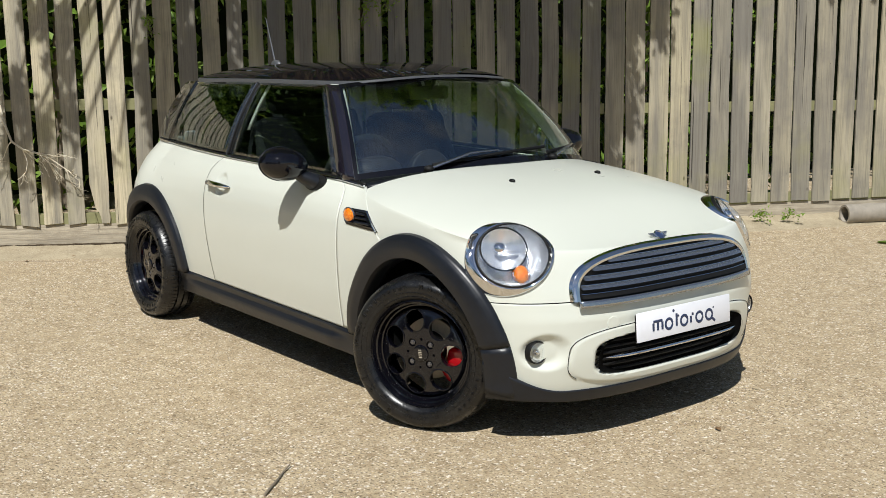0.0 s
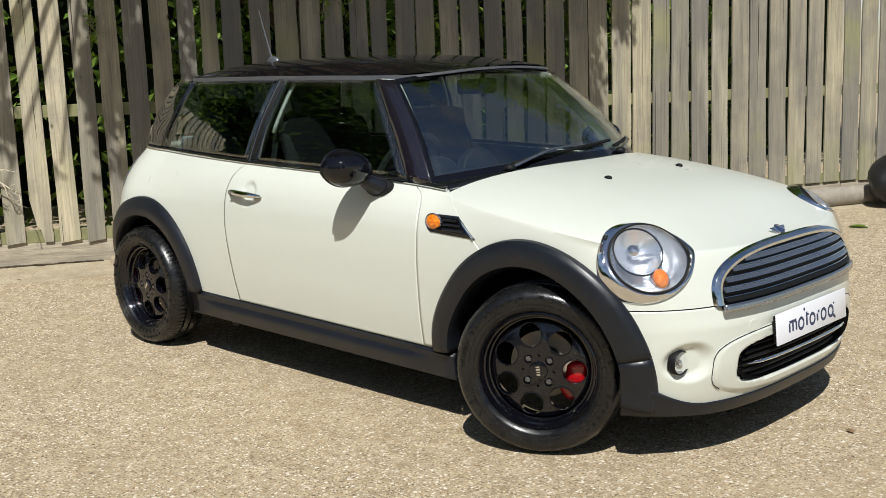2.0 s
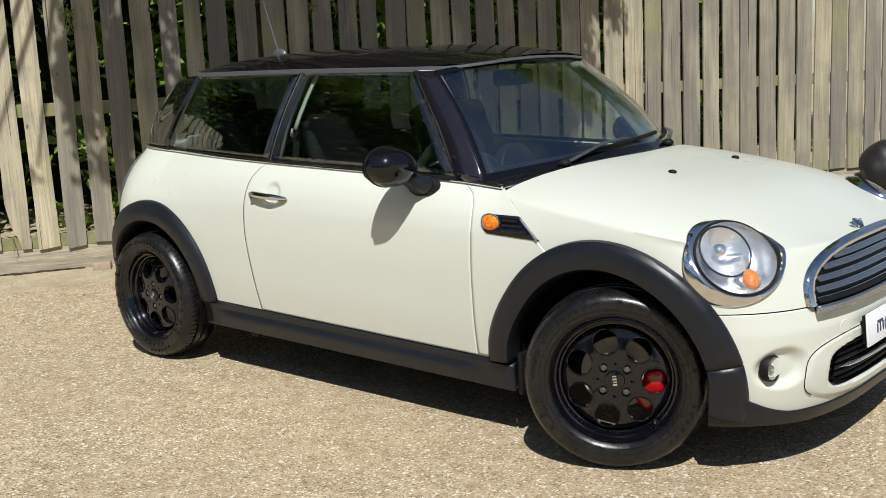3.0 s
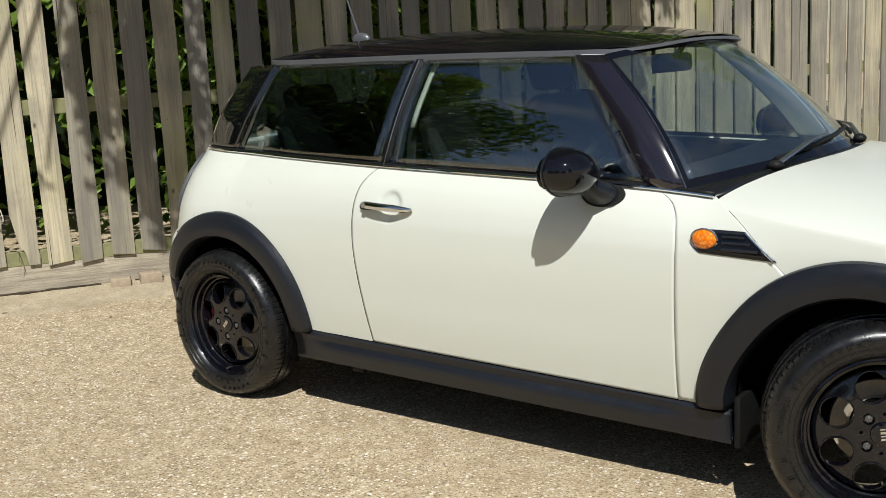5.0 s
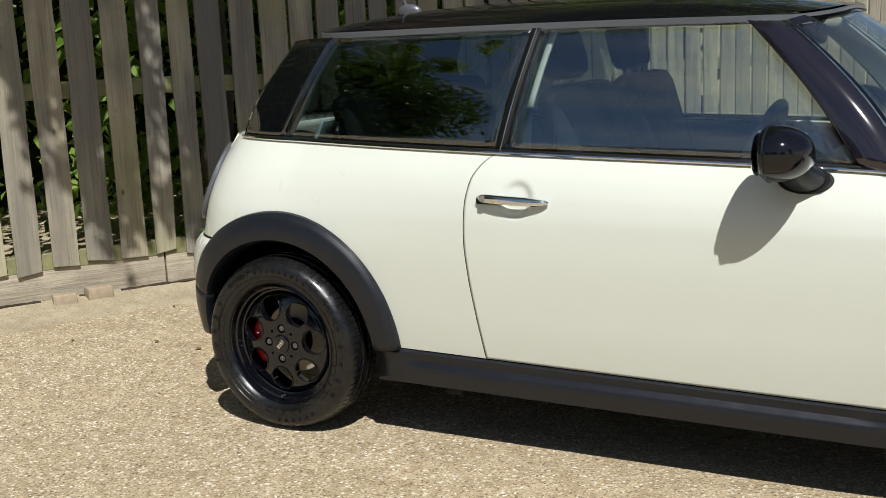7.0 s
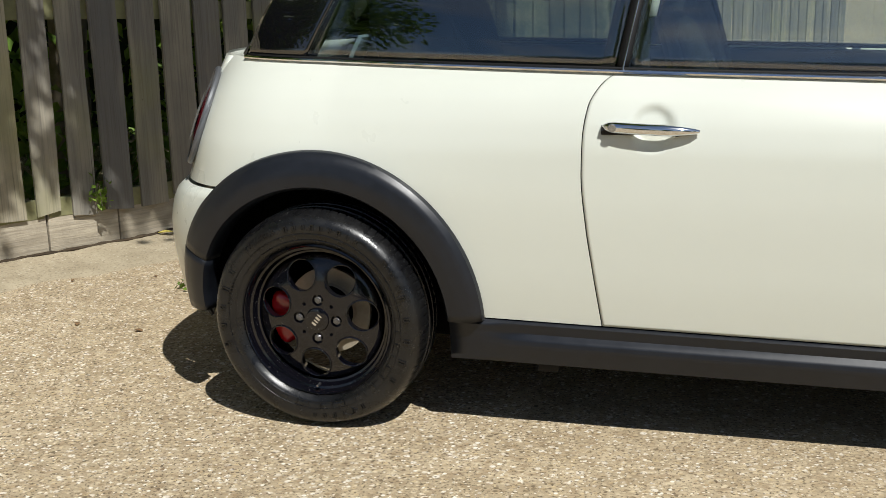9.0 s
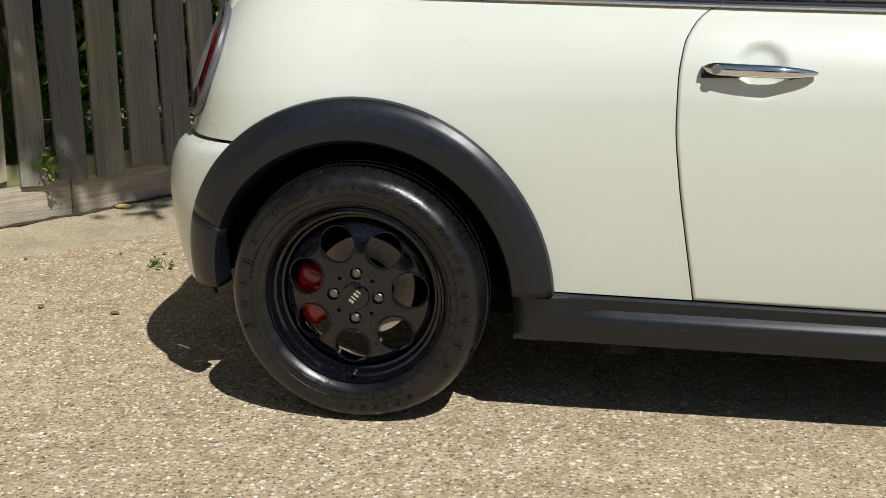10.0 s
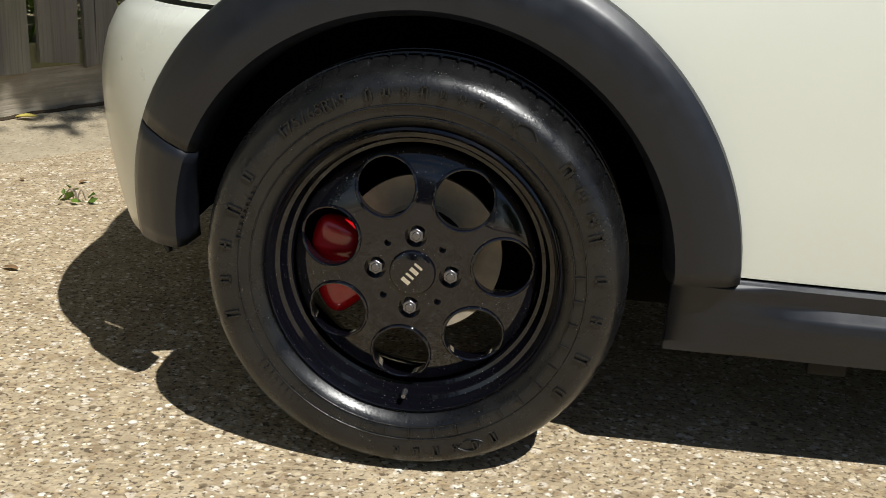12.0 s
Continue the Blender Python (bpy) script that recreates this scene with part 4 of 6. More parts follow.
def rim_face():
    prof = FACE + [(0.160, 0.050), (0.130, 0.034), (0.060, 0.026), (0.0005, 0.026)]
    bm = lathe(prof, 112)
    holes = [rod(hole_radius(0.072), 0.10, (0.121 * math.cos(a), 0.022, 0.121 * math.sin(a)), FACING, seg=40, r2=hole_radius(-0.028)) for a in HOLES]
    lugs = [rod(0.0155, 0.022, (0.0515 * math.cos(a), 0.002, 0.0515 * math.sin(a)), FACING, seg=20) for a in (radians(-3 + 90 * k) for k in range(4))]
    pins = [rod(0.005, 0.02, (0.053 * math.cos(a), 0.0, 0.053 * math.sin(a)), FACING, seg=10) for a in (radians(42 + 90 * k) for k in range(4))]
    return cut(bm, holes + lugs + pins)


def tyre_size():
    """The raised size lettering, one character after the other round the sidewall."""
    bm = bmesh.new()
    for i, char in enumerate("175/65R15"):
        font = bpy.data.curves.new("letter", "FONT")
        font.body, font.size, font.extrude, font.align_x = char, 0.021, 0.0015, "CENTER"
        ob = new("letter", font)
        me = bpy.data.meshes.new_from_object(ob.evaluated_get(bpy.context.evaluated_depsgraph_get()))
        a = radians(132.5 - 2.6 * i)
        me.transform(Matrix.Translation((0.2475 * math.cos(a), -0.0360, 0.2475 * math.sin(a))) @ Matrix.Rotation(math.pi / 2 - a, 4, "Y") @ Matrix.Rotation(math.pi / 2, 4, "X"))
        bm.from_mesh(me)
        bpy.data.meshes.remove(me)
        bpy.data.objects.remove(ob)
        bpy.data.curves.remove(font)
    return bm


def make_wheel():
    """A wheel with its outer face towards -y and its hub at 0."""
    wheel = new("wheel")
    wheel.parent = car
    part("tyre", tyre_mesh(), RUBBER, wheel, "dusty black tyre")
    rim = part("rim", rim_face(), RIM, wheel, "gloss black rim with round holes")
    barrel = [(0.2045, -0.006), (0.2035, -0.014), (0.199, -0.0165), (0.1955, -0.012), (0.1945, 0.000), (0.192, 0.004), (0.186, 0.006), (0.1845, 0.010), (0.183, 0.020), (0.180, 0.0245), (0.175, 0.026), (0.173, 0.030), (0.172, 0.048), (0.174, 0.07), (0.18, 0.12), (0.19, 0.14)]
    part("rim_barrel", lathe(barrel, 112), RIM, wheel)
    for k in range(4):
        a = radians(-3 + 90 * k)
        bm = rod(0.0105, 0.012, (0.0515 * math.cos(a), 0.007, 0.0515 * math.sin(a)), FACING, seg=6)
        rod(0.006, 0.006, (0.0515 * math.cos(a), 0.002, 0.0515 * math.sin(a)), FACING, bm, 14)
        part("wheel_nut", bm, NUT, wheel, bevel=0.001)
    for a in HOLES:
        ring = []
        for t in np.linspace(0, math.tau, 40, endpoint=False):
            y = 0.006
            for _ in range(4):
                x, z = 0.121 * math.cos(a) + hole_radius(y) * math.cos(t), 0.121 * math.sin(a) + hole_radius(y) * math.sin(t)
                y = FACE_Y(math.hypot(x, z))
            ring.append((x, y - 0.0013, z))
        part("hole_lip", tube(ring, 0.0023, 8, closed=True), RIM, wheel)
    cap = part("centre_cap", lathe([(0.0005, -0.006), (0.026, -0.0055), (0.030, -0.004), (0.0325, 0.001), (0.033, 0.006)], 40), RIM, wheel)
    bm = bmesh.new()
    for k in range(4):
        box(0.0035 if k % 2 else 0.006, 0.0016, 0.013, ((k - 1.5) * 0.009, -0.0062, 0), bm)
    bmesh.ops.rotate(bm, verts=bm.verts, matrix=Matrix.Rotation(radians(-52), 3, "Y"))
    part("cap_mark", bm, CHROME, wheel, "small silver mark")
    tagged(part("sidewall_marking", sidewall_marks(), RUBBER, wheel), kind="stuff")
    part("size_lettering", tyre_size(), RUBBER, wheel, "raised tyre size 175/65R15", smooth=False)
    part("valve", rod(0.0045, 0.018, (-0.004, -0.008, -0.178), FACING, seg=12, r2=0.003), NUT, wheel)
    return wheel


wheel = make_wheel()
wheel.matrix_basis = Matrix.Translation((-AXLE, -HUB_Y, HUB_Z))


def copy_wheel(m):
    got = wheel.copy()
    scene.collection.objects.link(got)
    got.parent, got.matrix_basis = car, m
    for c in wheel.children:
        o = c.copy()
        scene.collection.objects.link(o)
        o.parent = got
    return got


SPIN = Matrix.Rotation(radians(-45), 4, "Y")


def turned_wheel(m, spin):
    """A copy whose rim is turned while its flattened tyre stays down."""
    got = copy_wheel(m)
    for o in got.children:
        if not o.name.startswith("tyre"):
            o.matrix_basis = spin
    return got


STEER = Matrix.Rotation(radians(26), 4, "Z")
turned_wheel(Matrix.Translation((AXLE, -HUB_Y, HUB_Z)) @ STEER, SPIN)
FLIP = Matrix.Rotation(math.pi, 4, "Z")
copy_wheel(Matrix.Translation((-AXLE, HUB_Y, HUB_Z)) @ FLIP)
copy_wheel(Matrix.Translation((AXLE + 0.03, HUB_Y - 0.14, HUB_Z)) @ STEER @ FLIP)

for cx, side, a0 in ((-AXLE, -1, 188), (AXLE, -1, -22), (-AXLE, 1, 188), (AXLE, 1, -22)):
    at = Matrix.Translation((cx, side * HUB_Y, HUB_Z)) @ (STEER if cx > 0 else Matrix()) @ Matrix.Translation((0, side * -0.085, 0))
    bm = lathe([(0.06, -0.02), (0.075, 0.0), (0.116, 0.0), (0.116, 0.012), (0.06, 0.012)], 64)
    part("brake_disc", bm, STEEL, car, "worn steel brake disc").matrix_basis = at
    part("hub", rod(0.07, 0.12, (0, 0.02, 0), FACING, seg=32), LINER, car).matrix_basis = at

    def caliper(u, v):
        a, t = radians(a0 - 33 + 66 * u), v * math.tau
        swell = (1 - abs(2 * u - 1) ** 8) ** 0.5 * (1 - 0.20 * math.exp(-((u - 0.42) / 0.07) ** 2)) + 0.02
        c, s = math.cos(t), math.sin(t)
        rr = 0.119 + 0.035 * swell * math.copysign(abs(c) ** 0.5, c)
        return (rr * math.cos(a), side * (0.016 + 0.022 * swell * math.copysign(abs(s) ** 0.5, s)), rr * math.sin(a))
    bm = grid(caliper, 40, 24)
    part("brake_caliper", bm, RED, car, "red painted brake caliper").matrix_basis = at


# ---- lamps, grille and the rest of the nose ----
def make_headlight(side):
    c, n, r, u = headlight_frame(side)
    u = u.normalized()

    rows, depth = [], []
    for k in (0.35, 0.7, 1.0):
        for t in np.linspace(0, math.tau, 24, endpoint=False):
            a, b = LAMP_A * k * math.cos(t), LAMP_B * k * math.sin(t)
            hit = skin.ray_cast(c + r * a + u * b + n * 0.35, -n)[0]
            if hit is not None:
                rows.append((1, a, b, a * a + b * b))
                depth.append((hit - c).dot(n))
    bend = np.linalg.lstsq(np.array(rows), np.array(depth), rcond=None)[0]

    def on_skin(a, b, off=0.0):
        flat = float(np.dot(bend, (1, a, b, a * a + b * b)))
        hit = skin.ray_cast(c + r * a + u * b + n * 0.35, -n)[0]
        if hit is not None:
            flat = lerp(flat, (hit - c).dot(n), smooth(0.85, 1.0, math.hypot(a / LAMP_A, b / LAMP_B)))
        return c + r * a + u * b + n * (off + flat)

    def ell(t, k, off, shift=0.013, ka=0.131, kb=0.129):
        m = smooth(0.0, 1.0, k)
        return on_skin(lerp(shift, 0.0, m) + lerp(ka, LAMP_A, m) * math.cos(t), lerp(0.0, 0.0, m) + lerp(kb, LAMP_B, m) * math.sin(t), off)

    lamp = new("headlight")
    lamp.parent = car
    tagged(lamp, "round headlight with chrome surround")
    prof = [(1.0, -0.022), (1.0, 0.004), (0.85, 0.011), (0.55, 0.013), (0.3, 0.012), (0.10, 0.008), (0.0, 0.000), (-0.02, -0.02)]

    def bezel(w, v):
        i = min(int(v * 7), 6)
        k, o = lerp(prof[i][0], prof[i + 1][0], v * 7 - i), lerp(prof[i][1], prof[i + 1][1], v * 7 - i)
        return ell(w * math.tau, max(k, 0.0), o)
    flip = side < 0
    part("chrome_surround", grid(bezel, 72, 14, wrap=True, flip=not flip), CHROME, lamp, "polished chrome ring")

    def seal(w, v):
        t, k = w * math.tau, lerp(1.0, 0.93, v)
        return on_skin(0.013 + 0.132 * k * math.cos(t), 0.130 * k * math.sin(t), lerp(0.006, 0.010, math.sin(math.pi * v)) if v < 1 else 0.004)
    part("seal", grid(seal, 64, 4, wrap=True), RUBBERY, lamp)

    def dome(w, v):
        t, k = w * math.tau, 1 - v
        return on_skin(0.013 + 0.126 * k * math.cos(t), 0.125 * k * math.sin(t), 0.006 + 0.006 * (1 - k * k))
    lens = part("lens", grid(dome, 64, 12, wrap=True), LENS, lamp, "clear curved lens")
    lens.visible_shadow = False

    def bowl(w, v):
        t, k = w * math.tau, 1 - v
        return on_skin(0.013 + 0.126 * k * math.cos(t), 0.126 * k * math.sin(t), 0.002 - 0.085 * (1 - k ** 4))
    part("reflector", grid(bowl, 64, 14, wrap=True), CLEARLENS, lamp)

    def plane(a, b, d):
        return c + r * a + u * b + n * d

    def ring(a, b, rad, d, size, mat, name):
        bm = tube([plane(a + rad * math.cos(t), b + rad * math.sin(t), d) for t in np.linspace(0, math.tau, 40, endpoint=False)], size, 8, closed=True, up=n)
        return part(name, bm, mat, lamp)
    base = (on_skin(0.0, 0.0) - c).dot(n)
    ring(-0.016, 0.024, 0.083, base - 0.030, 0.0030, RUBBERY, "lamp_ring")

    def cup(w, v):
        t, k = w * math.tau, 1 - v
        return plane(-0.016 + 0.079 * k * math.cos(t), 0.024 + 0.079 * k * math.sin(t), base - 0.03 - 0.045 * (1 - k * k))
    part("main_reflector", grid(cup, 40, 10, wrap=True), CLEARLENS, lamp)
    turn = n.to_track_quat("Z", "Y").to_matrix().to_4x4()
    part("bulb_cover", ball(0.022, 0.022, 0.018, plane(-0.03, 0.03, base - 0.035), turn), CHROME, lamp)
    part("lamp_shelf", box(0.075, 0.012, 0.02, plane(0.0, 0.01, base - 0.04), turn=turn, bevel=0.003), CLEARLENS, lamp)
    part("indicator", ball(0.026, 0.033, 0.020, plane(0.036, -0.074, base - 0.030), turn), AMBER, lamp, "amber indicator bulb cover")
    ring(0.036, -0.074, 0.031, base - 0.036, 0.0035, CHROME, "indicator_ring")
    for k in range(6):
        part("lens_rib", tube([plane(0.080 + 0.004 * k * 0.3, -0.075 + 0.007 * k, base - 0.016), plane(0.104, -0.072 + 0.008 * k, base - 0.014)], 0.0022, 6), CLEARLENS, lamp)


mirrored_parts(make_headlight)


def front_patch(fn, nu, nv, off, dent=None, flip=False):
    """fn gives (y, z); the patch lies off metres proud of the nose."""
    def spot(u, v):
        y, z = fn(u, v)
        return (front_x(y, z) + off - (dent(y, z) if dent else 0), y, z)
    return grid(spot, nu, nv, flip=flip)


def grille_top(y):
    return 0.528 + 0.150 * max(0.0, 1 - (abs(y) / 0.466) ** 3.0) ** (1 / 3.0)


grille = new("grille")
grille.parent = car
tagged(grille, "radiator grille with grey slats and chrome surround")
part("grille_backing", front_patch(lambda u, v: (lerp(-0.464, 0.464, u), lerp(0.512, grille_top(lerp(-0.464, 0.464, u)), v)), 60, 12, 0.004), RUBBERY, grille)
for k, z in enumerate((0.543, 0.573, 0.603, 0.633, 0.657)):
    half = 0.466 * max(0.0, 1 - ((z - 0.528) / 0.150) ** 3.0) ** (1 / 3.0) - 0.012

    def slat(u, v):
        a = v * math.tau
        y = lerp(-half, half, u)
        zz = z + 0.0072 * math.sin(a)
        return (front_x(y, z) + 0.011 - 1.25 * (zz - z) + 0.004 * math.cos(a), y, zz)
    part("slat", grid(slat, 40, 10), GREYMET if k else RUBBERY, grille, "satin grey slat")
    # bright tube added as the highlight on the slat's upper edge
    part("slat_edge", tube([(front_x(y, z) + 0.0085, y, z + 0.0072) for y in np.linspace(-half, half, 40)], 0.0018, 6), CHROME, grille)


def surround(u, v):
    a = lerp(-90, 90, u)
    s, c = math.sin(radians(a)), max(0.0, math.cos(radians(a)))
    y, z = math.copysign(abs(s) ** (2 / 3.0), s), c ** (2 / 3.0)
    k = [(-0.006, 0.002), (-0.004, 0.014), (0.008, 0.018), (0.020, 0.014), (0.024, 0.002)]
    i = min(int(v * 4), 3)
    w, o = lerp(k[i][0], k[i + 1][0], v * 4 - i), lerp(k[i][1], k[i + 1][1], v * 4 - i)
    yy, zz = y * (0.466 + w), 0.528 + z * (0.150 + w * 0.8)
    return (front_x(yy, zz) + o, yy, zz)


part("grille_surround", grid(surround, 80, 16), CHROME, grille, "bright chrome surround")
part("grille_lip", front_patch(lambda u, v: (lerp(-0.468, 0.468, u), lerp(0.528, 0.504 - 0.0, v)), 50, 3, 0.012), GREYMET, grille, thick=0.012)

lower = new("lower_grille")
lower.parent = car


def low_outline(u, v):
    a, k = u * math.tau, 1 - v
    c, s = math.cos(a), math.sin(a)
    return 0.40 * k * math.copysign(abs(c) ** 0.5, c), 0.318 + 0.072 * k * math.copysign(abs(s) ** 0.5, s)


part("mesh_backing", front_patch(low_outline, 72, 8, 0.016, crater), LINER, lower)
for k in range(6):
    z = 0.262 + 0.022 * k
    half = 0.385 if 0 < k < 5 else 0.36
    part("bar", tube([(front_x(y, z) - 0.020, y, z) for y in np.linspace(-half, half, 24)], 0.006, 6), RUBBERY, lower)
part("panel_seam", tube([(front_x(y, z) + 0.0035, y, z) for y, z in ((0.502 * math.copysign(abs(math.cos(t)) ** 0.57, math.cos(t)), 0.322 + 0.109 * math.copysign(abs(math.sin(t)) ** 0.57, math.sin(t))) for t in np.linspace(-0.5, math.pi + 0.5, 90))], 0.0014, 6), RUBBERY, lower)
part("chrome_bar", tube([(front_x(y, 0.318) + 0.004, y, 0.318) for y in np.linspace(-0.365, 0.365, 30)], lambda t: 0.011 * min(1, 12 * t, 12 * (1 - t)) + 0.001, 10, flat=0.7), CHROME, lower, "satin strip across the lower grille")

plate = new("number_plate")
plate.parent = car
tagged(plate, "white plate with a navy mark")
tilt = Matrix.Translation((1.832, 0, 0.414)) @ Matrix.Rotation(radians(-4), 4, "Y")
part("plate_board", box(0.007, 0.52, 0.106, bevel=0.003), PLATE, plate).matrix_basis = tilt
part("plate_holder", box(0.016, 0.50, 0.090, (-0.010, 0, 0), bevel=0.003), RUBBERY, plate).matrix_basis = tilt
F = Matrix.Rotation(radians(90), 4, "Y")
def pill(y, z, w, h):
    r = min(w, h) / 2
    return tube([(0.0045, y - (w / 2 - r), z - (h / 2 - r)), (0.0045, y + (w / 2 - r) + 1e-5, z + (h / 2 - r))], r, 10, flat=1.0)


printed = tilt @ Matrix.Translation((0.0028, 0, 0)) @ Matrix.Diagonal((0.22, 1, 1, 1))
for y, h in ((-0.176, 0.040), (-0.152, 0.040), (-0.128, 0.040), (-0.050, 0.058), (0.030, 0.036)):
    part("mark", pill(y, -0.008 + (h - 0.040) / 2, 0.0115, h), INK, plate, "navy bar").matrix_basis = printed
for y, z, w, h in ((-0.152, 0.011, 0.058, 0.010), (-0.045, 0.014, 0.026, 0.008), (0.040, 0.009, 0.020, 0.010)):
    part("mark", pill(y, z, w, h), INK, plate, "navy bar").matrix_basis = printed
for y in (-0.092, -0.008, 0.078, 0.134):
    part("mark_ring", tube([(0.0045, y + 0.0185 * math.cos(t), -0.008 + 0.0185 * math.sin(t)) for t in np.linspace(0, math.tau, 28, endpoint=False)], 0.0052, 8, closed=True), INK, plate, "navy ring").matrix_basis = printed
part("mark", tube([(0.0045, 0.146, -0.020), (0.0045, 0.168, -0.036)], 0.005, 8), INK, plate, "navy bar").matrix_basis = printed
for y, z, r in ((-0.066, 0.036, 0.006), (0.160, 0.016, 0.004)):
    part("mark_dot", rod(r, 0.003, (0.0045, y, z), F, seg=14), INK, plate, "navy dot").matrix_basis = printed
part("tow_cover", rod(0.026, 0.004, (front_x(0.335, 0.438) + 0.0005, -0.335, 0.438), Matrix.Rotation(radians(-14), 4, "Z") @ F, seg=8), CREAM, car, bevel=0.001)


def make_fog(side):
    fog = new("fog_light")
    fog.parent = car
    tagged(fog, "round fog light in a moulded recess")
    n = Vector((0.985, side * 0.10, 0.0)).normalized()
    turn = n.to_track_quat("Z", "Y").to_matrix().to_4x4()
    c = Vector((front_x(0.585, 0.352) - 0.016, side * 0.585, 0.352))
    m = Matrix.Translation(c) @ turn
    bm = lathe([(0.041, -0.02), (0.041, 0.004), (0.038, 0.008), (0.0355, 0.004), (0.035, -0.02)], 36, axis="z")
    part("fog_ring", bm, RUBBERY, fog).matrix_basis = m
    part("fog_reflector", lathe([(0.035, 0.002), (0.026, -0.016), (0.0005, -0.024)], 36, axis="z"), REFLECT, fog).matrix_basis = m
    part("fog_bulb", ball(0.012, 0.012, 0.014, (0, 0, -0.008)), CHROME, fog).matrix_basis = m
    g = part("fog_lens", lathe([(0.036, 0.004), (0.022, 0.009), (0.0005, 0.011)], 36, axis="z"), LENS, fog)
    g.matrix_basis, g.visible_shadow = m, False


mirrored_parts(make_fog)

# bonnet furniture
for side in (-1, 1):
    part("washer_jet", ball(0.016, 0.011, 0.008, (1.152, side * 0.24, bonnet_z(1.152, 0.24 / 0.73) + 0.003)), RUBBERY, car)
badge = new("badge")
badge.parent, badge.matrix_basis = car, Matrix.Translation((1.702, 0, bonnet_z(1.702, 0) + 0.008)) @ Matrix.Rotation(radians(40), 4, "Y")
part("badge_disc", rod(0.020, 0.006, seg=28), INK, badge, bevel=0.001)
part("badge_ring", tube([(0.020 * math.cos(t), 0.020 * math.sin(t), 0.003) for t in np.linspace(0, math.tau, 28, endpoint=False)], 0.003, 6, closed=True), CHROME, badge, "silver winged badge")
for s in (-1, 1):
    bm = bmesh.new()
    for k in range(4):
        box(0.0045, 0.030 - 0.006 * k, 0.003, (-0.011 + 0.006 * k, s * (0.036 - 0.003 * k), 0.001), bm)
    part("badge_wing", bm, CHROME, badge)

# ---- side furniture ----
def make_marker(side):
    marker = new("side_marker")
    marker.parent = car
    tagged(marker, "black side vent with amber repeater")

    def right(z):
        return 0.937 - (z - 0.716) * 1.25

    def plate_patch(grow, off):
        def spot(u, v):
            z = lerp(0.717 - grow, 0.778 + grow, v)
            left = 0.712 + 0.028 * (2 * v - 1) ** 2 - grow
            x = lerp(left, right(z) + grow * 1.5, u)
            zz = z + lerp(0.010 * (1 - v), -0.0, u)
            return (x, side * (side_y(x, zz) + off), zz)
        return grid(spot, 26, 10, flip=side > 0)
    part("vent_frame", plate_patch(0.006, 0.003), TRIM, marker, thick=0.008)
    part("vent_panel", plate_patch(-0.002, 0.006), BLACK, marker, thick=0.004)
    for z in (0.735, 0.752, 0.768):
        part("vent_slat", tube([(x, side * (side_y(x, z) + 0.010), z) for x in np.linspace(0.80, right(z) - 0.01, 8)], 0.0045, 6), TRIM, marker)
    part("vent_edge", tube([(right(z) + 0.006, side * (side_y(right(z), z) + 0.007), z) for z in np.linspace(0.714, 0.782, 8)], 0.0035, 6), CHROME, marker)
    yy = side * (side_y(0.747, 0.758) + 0.008)
    part("amber_repeater", ball(0.036, 0.014, 0.0275, (0.747, yy, 0.757)), AMBER, marker, "amber repeater lens")
    part("repeater_rim", tube([(0.747 + 0.038 * math.cos(t), yy, 0.757 + 0.0295 * math.sin(t)) for t in np.linspace(0, math.tau, 32, endpoint=False)], 0.0035, 6, closed=True), GREYMET, marker)


mirrored_parts(make_marker)


def make_handle(side):
    handle = new("door_handle")
    handle.parent = car
    tagged(handle, "chrome door handle over a round cup")
    pts = []
    for t in np.linspace(0, 1, 24):
        x = lerp(-0.502, -0.282, t)
        z = lerp(0.797, 0.787, t)
        pts.append((x, side * (side_y(x, z) + 0.010 + 0.016 * math.sin(math.pi * t) ** 0.6), z))
    part("grip", tube(pts, lambda t: 0.004 + 0.0095 * min(1, 9 * t) ** 0.5 * min(1, 3.0 * (1 - t)) ** 0.6, 12, flat=1.0), CHROME, handle)
    part("lock", rod(0.010, 0.006, (-0.478, side * (side_y(-0.478, 0.796) + 0.031), 0.796), FACING, seg=18), GREYMET, handle, bevel=0.001)
    part("handle_base", tube([(x, side * (side_y(x, 0.788) + 0.004), 0.788) for x in np.linspace(-0.505, -0.43, 8)], 0.013, 8, flat=0.9), RUBBERY, handle)
    part("handle_base", tube([(x, side * (side_y(x, 0.783) + 0.003), 0.783) for x in np.linspace(-0.335, -0.288, 8)], lambda t: 0.011 * (1 - 0.7 * t), 8, flat=0.9), RUBBERY, handle)


mirrored_parts(make_handle)


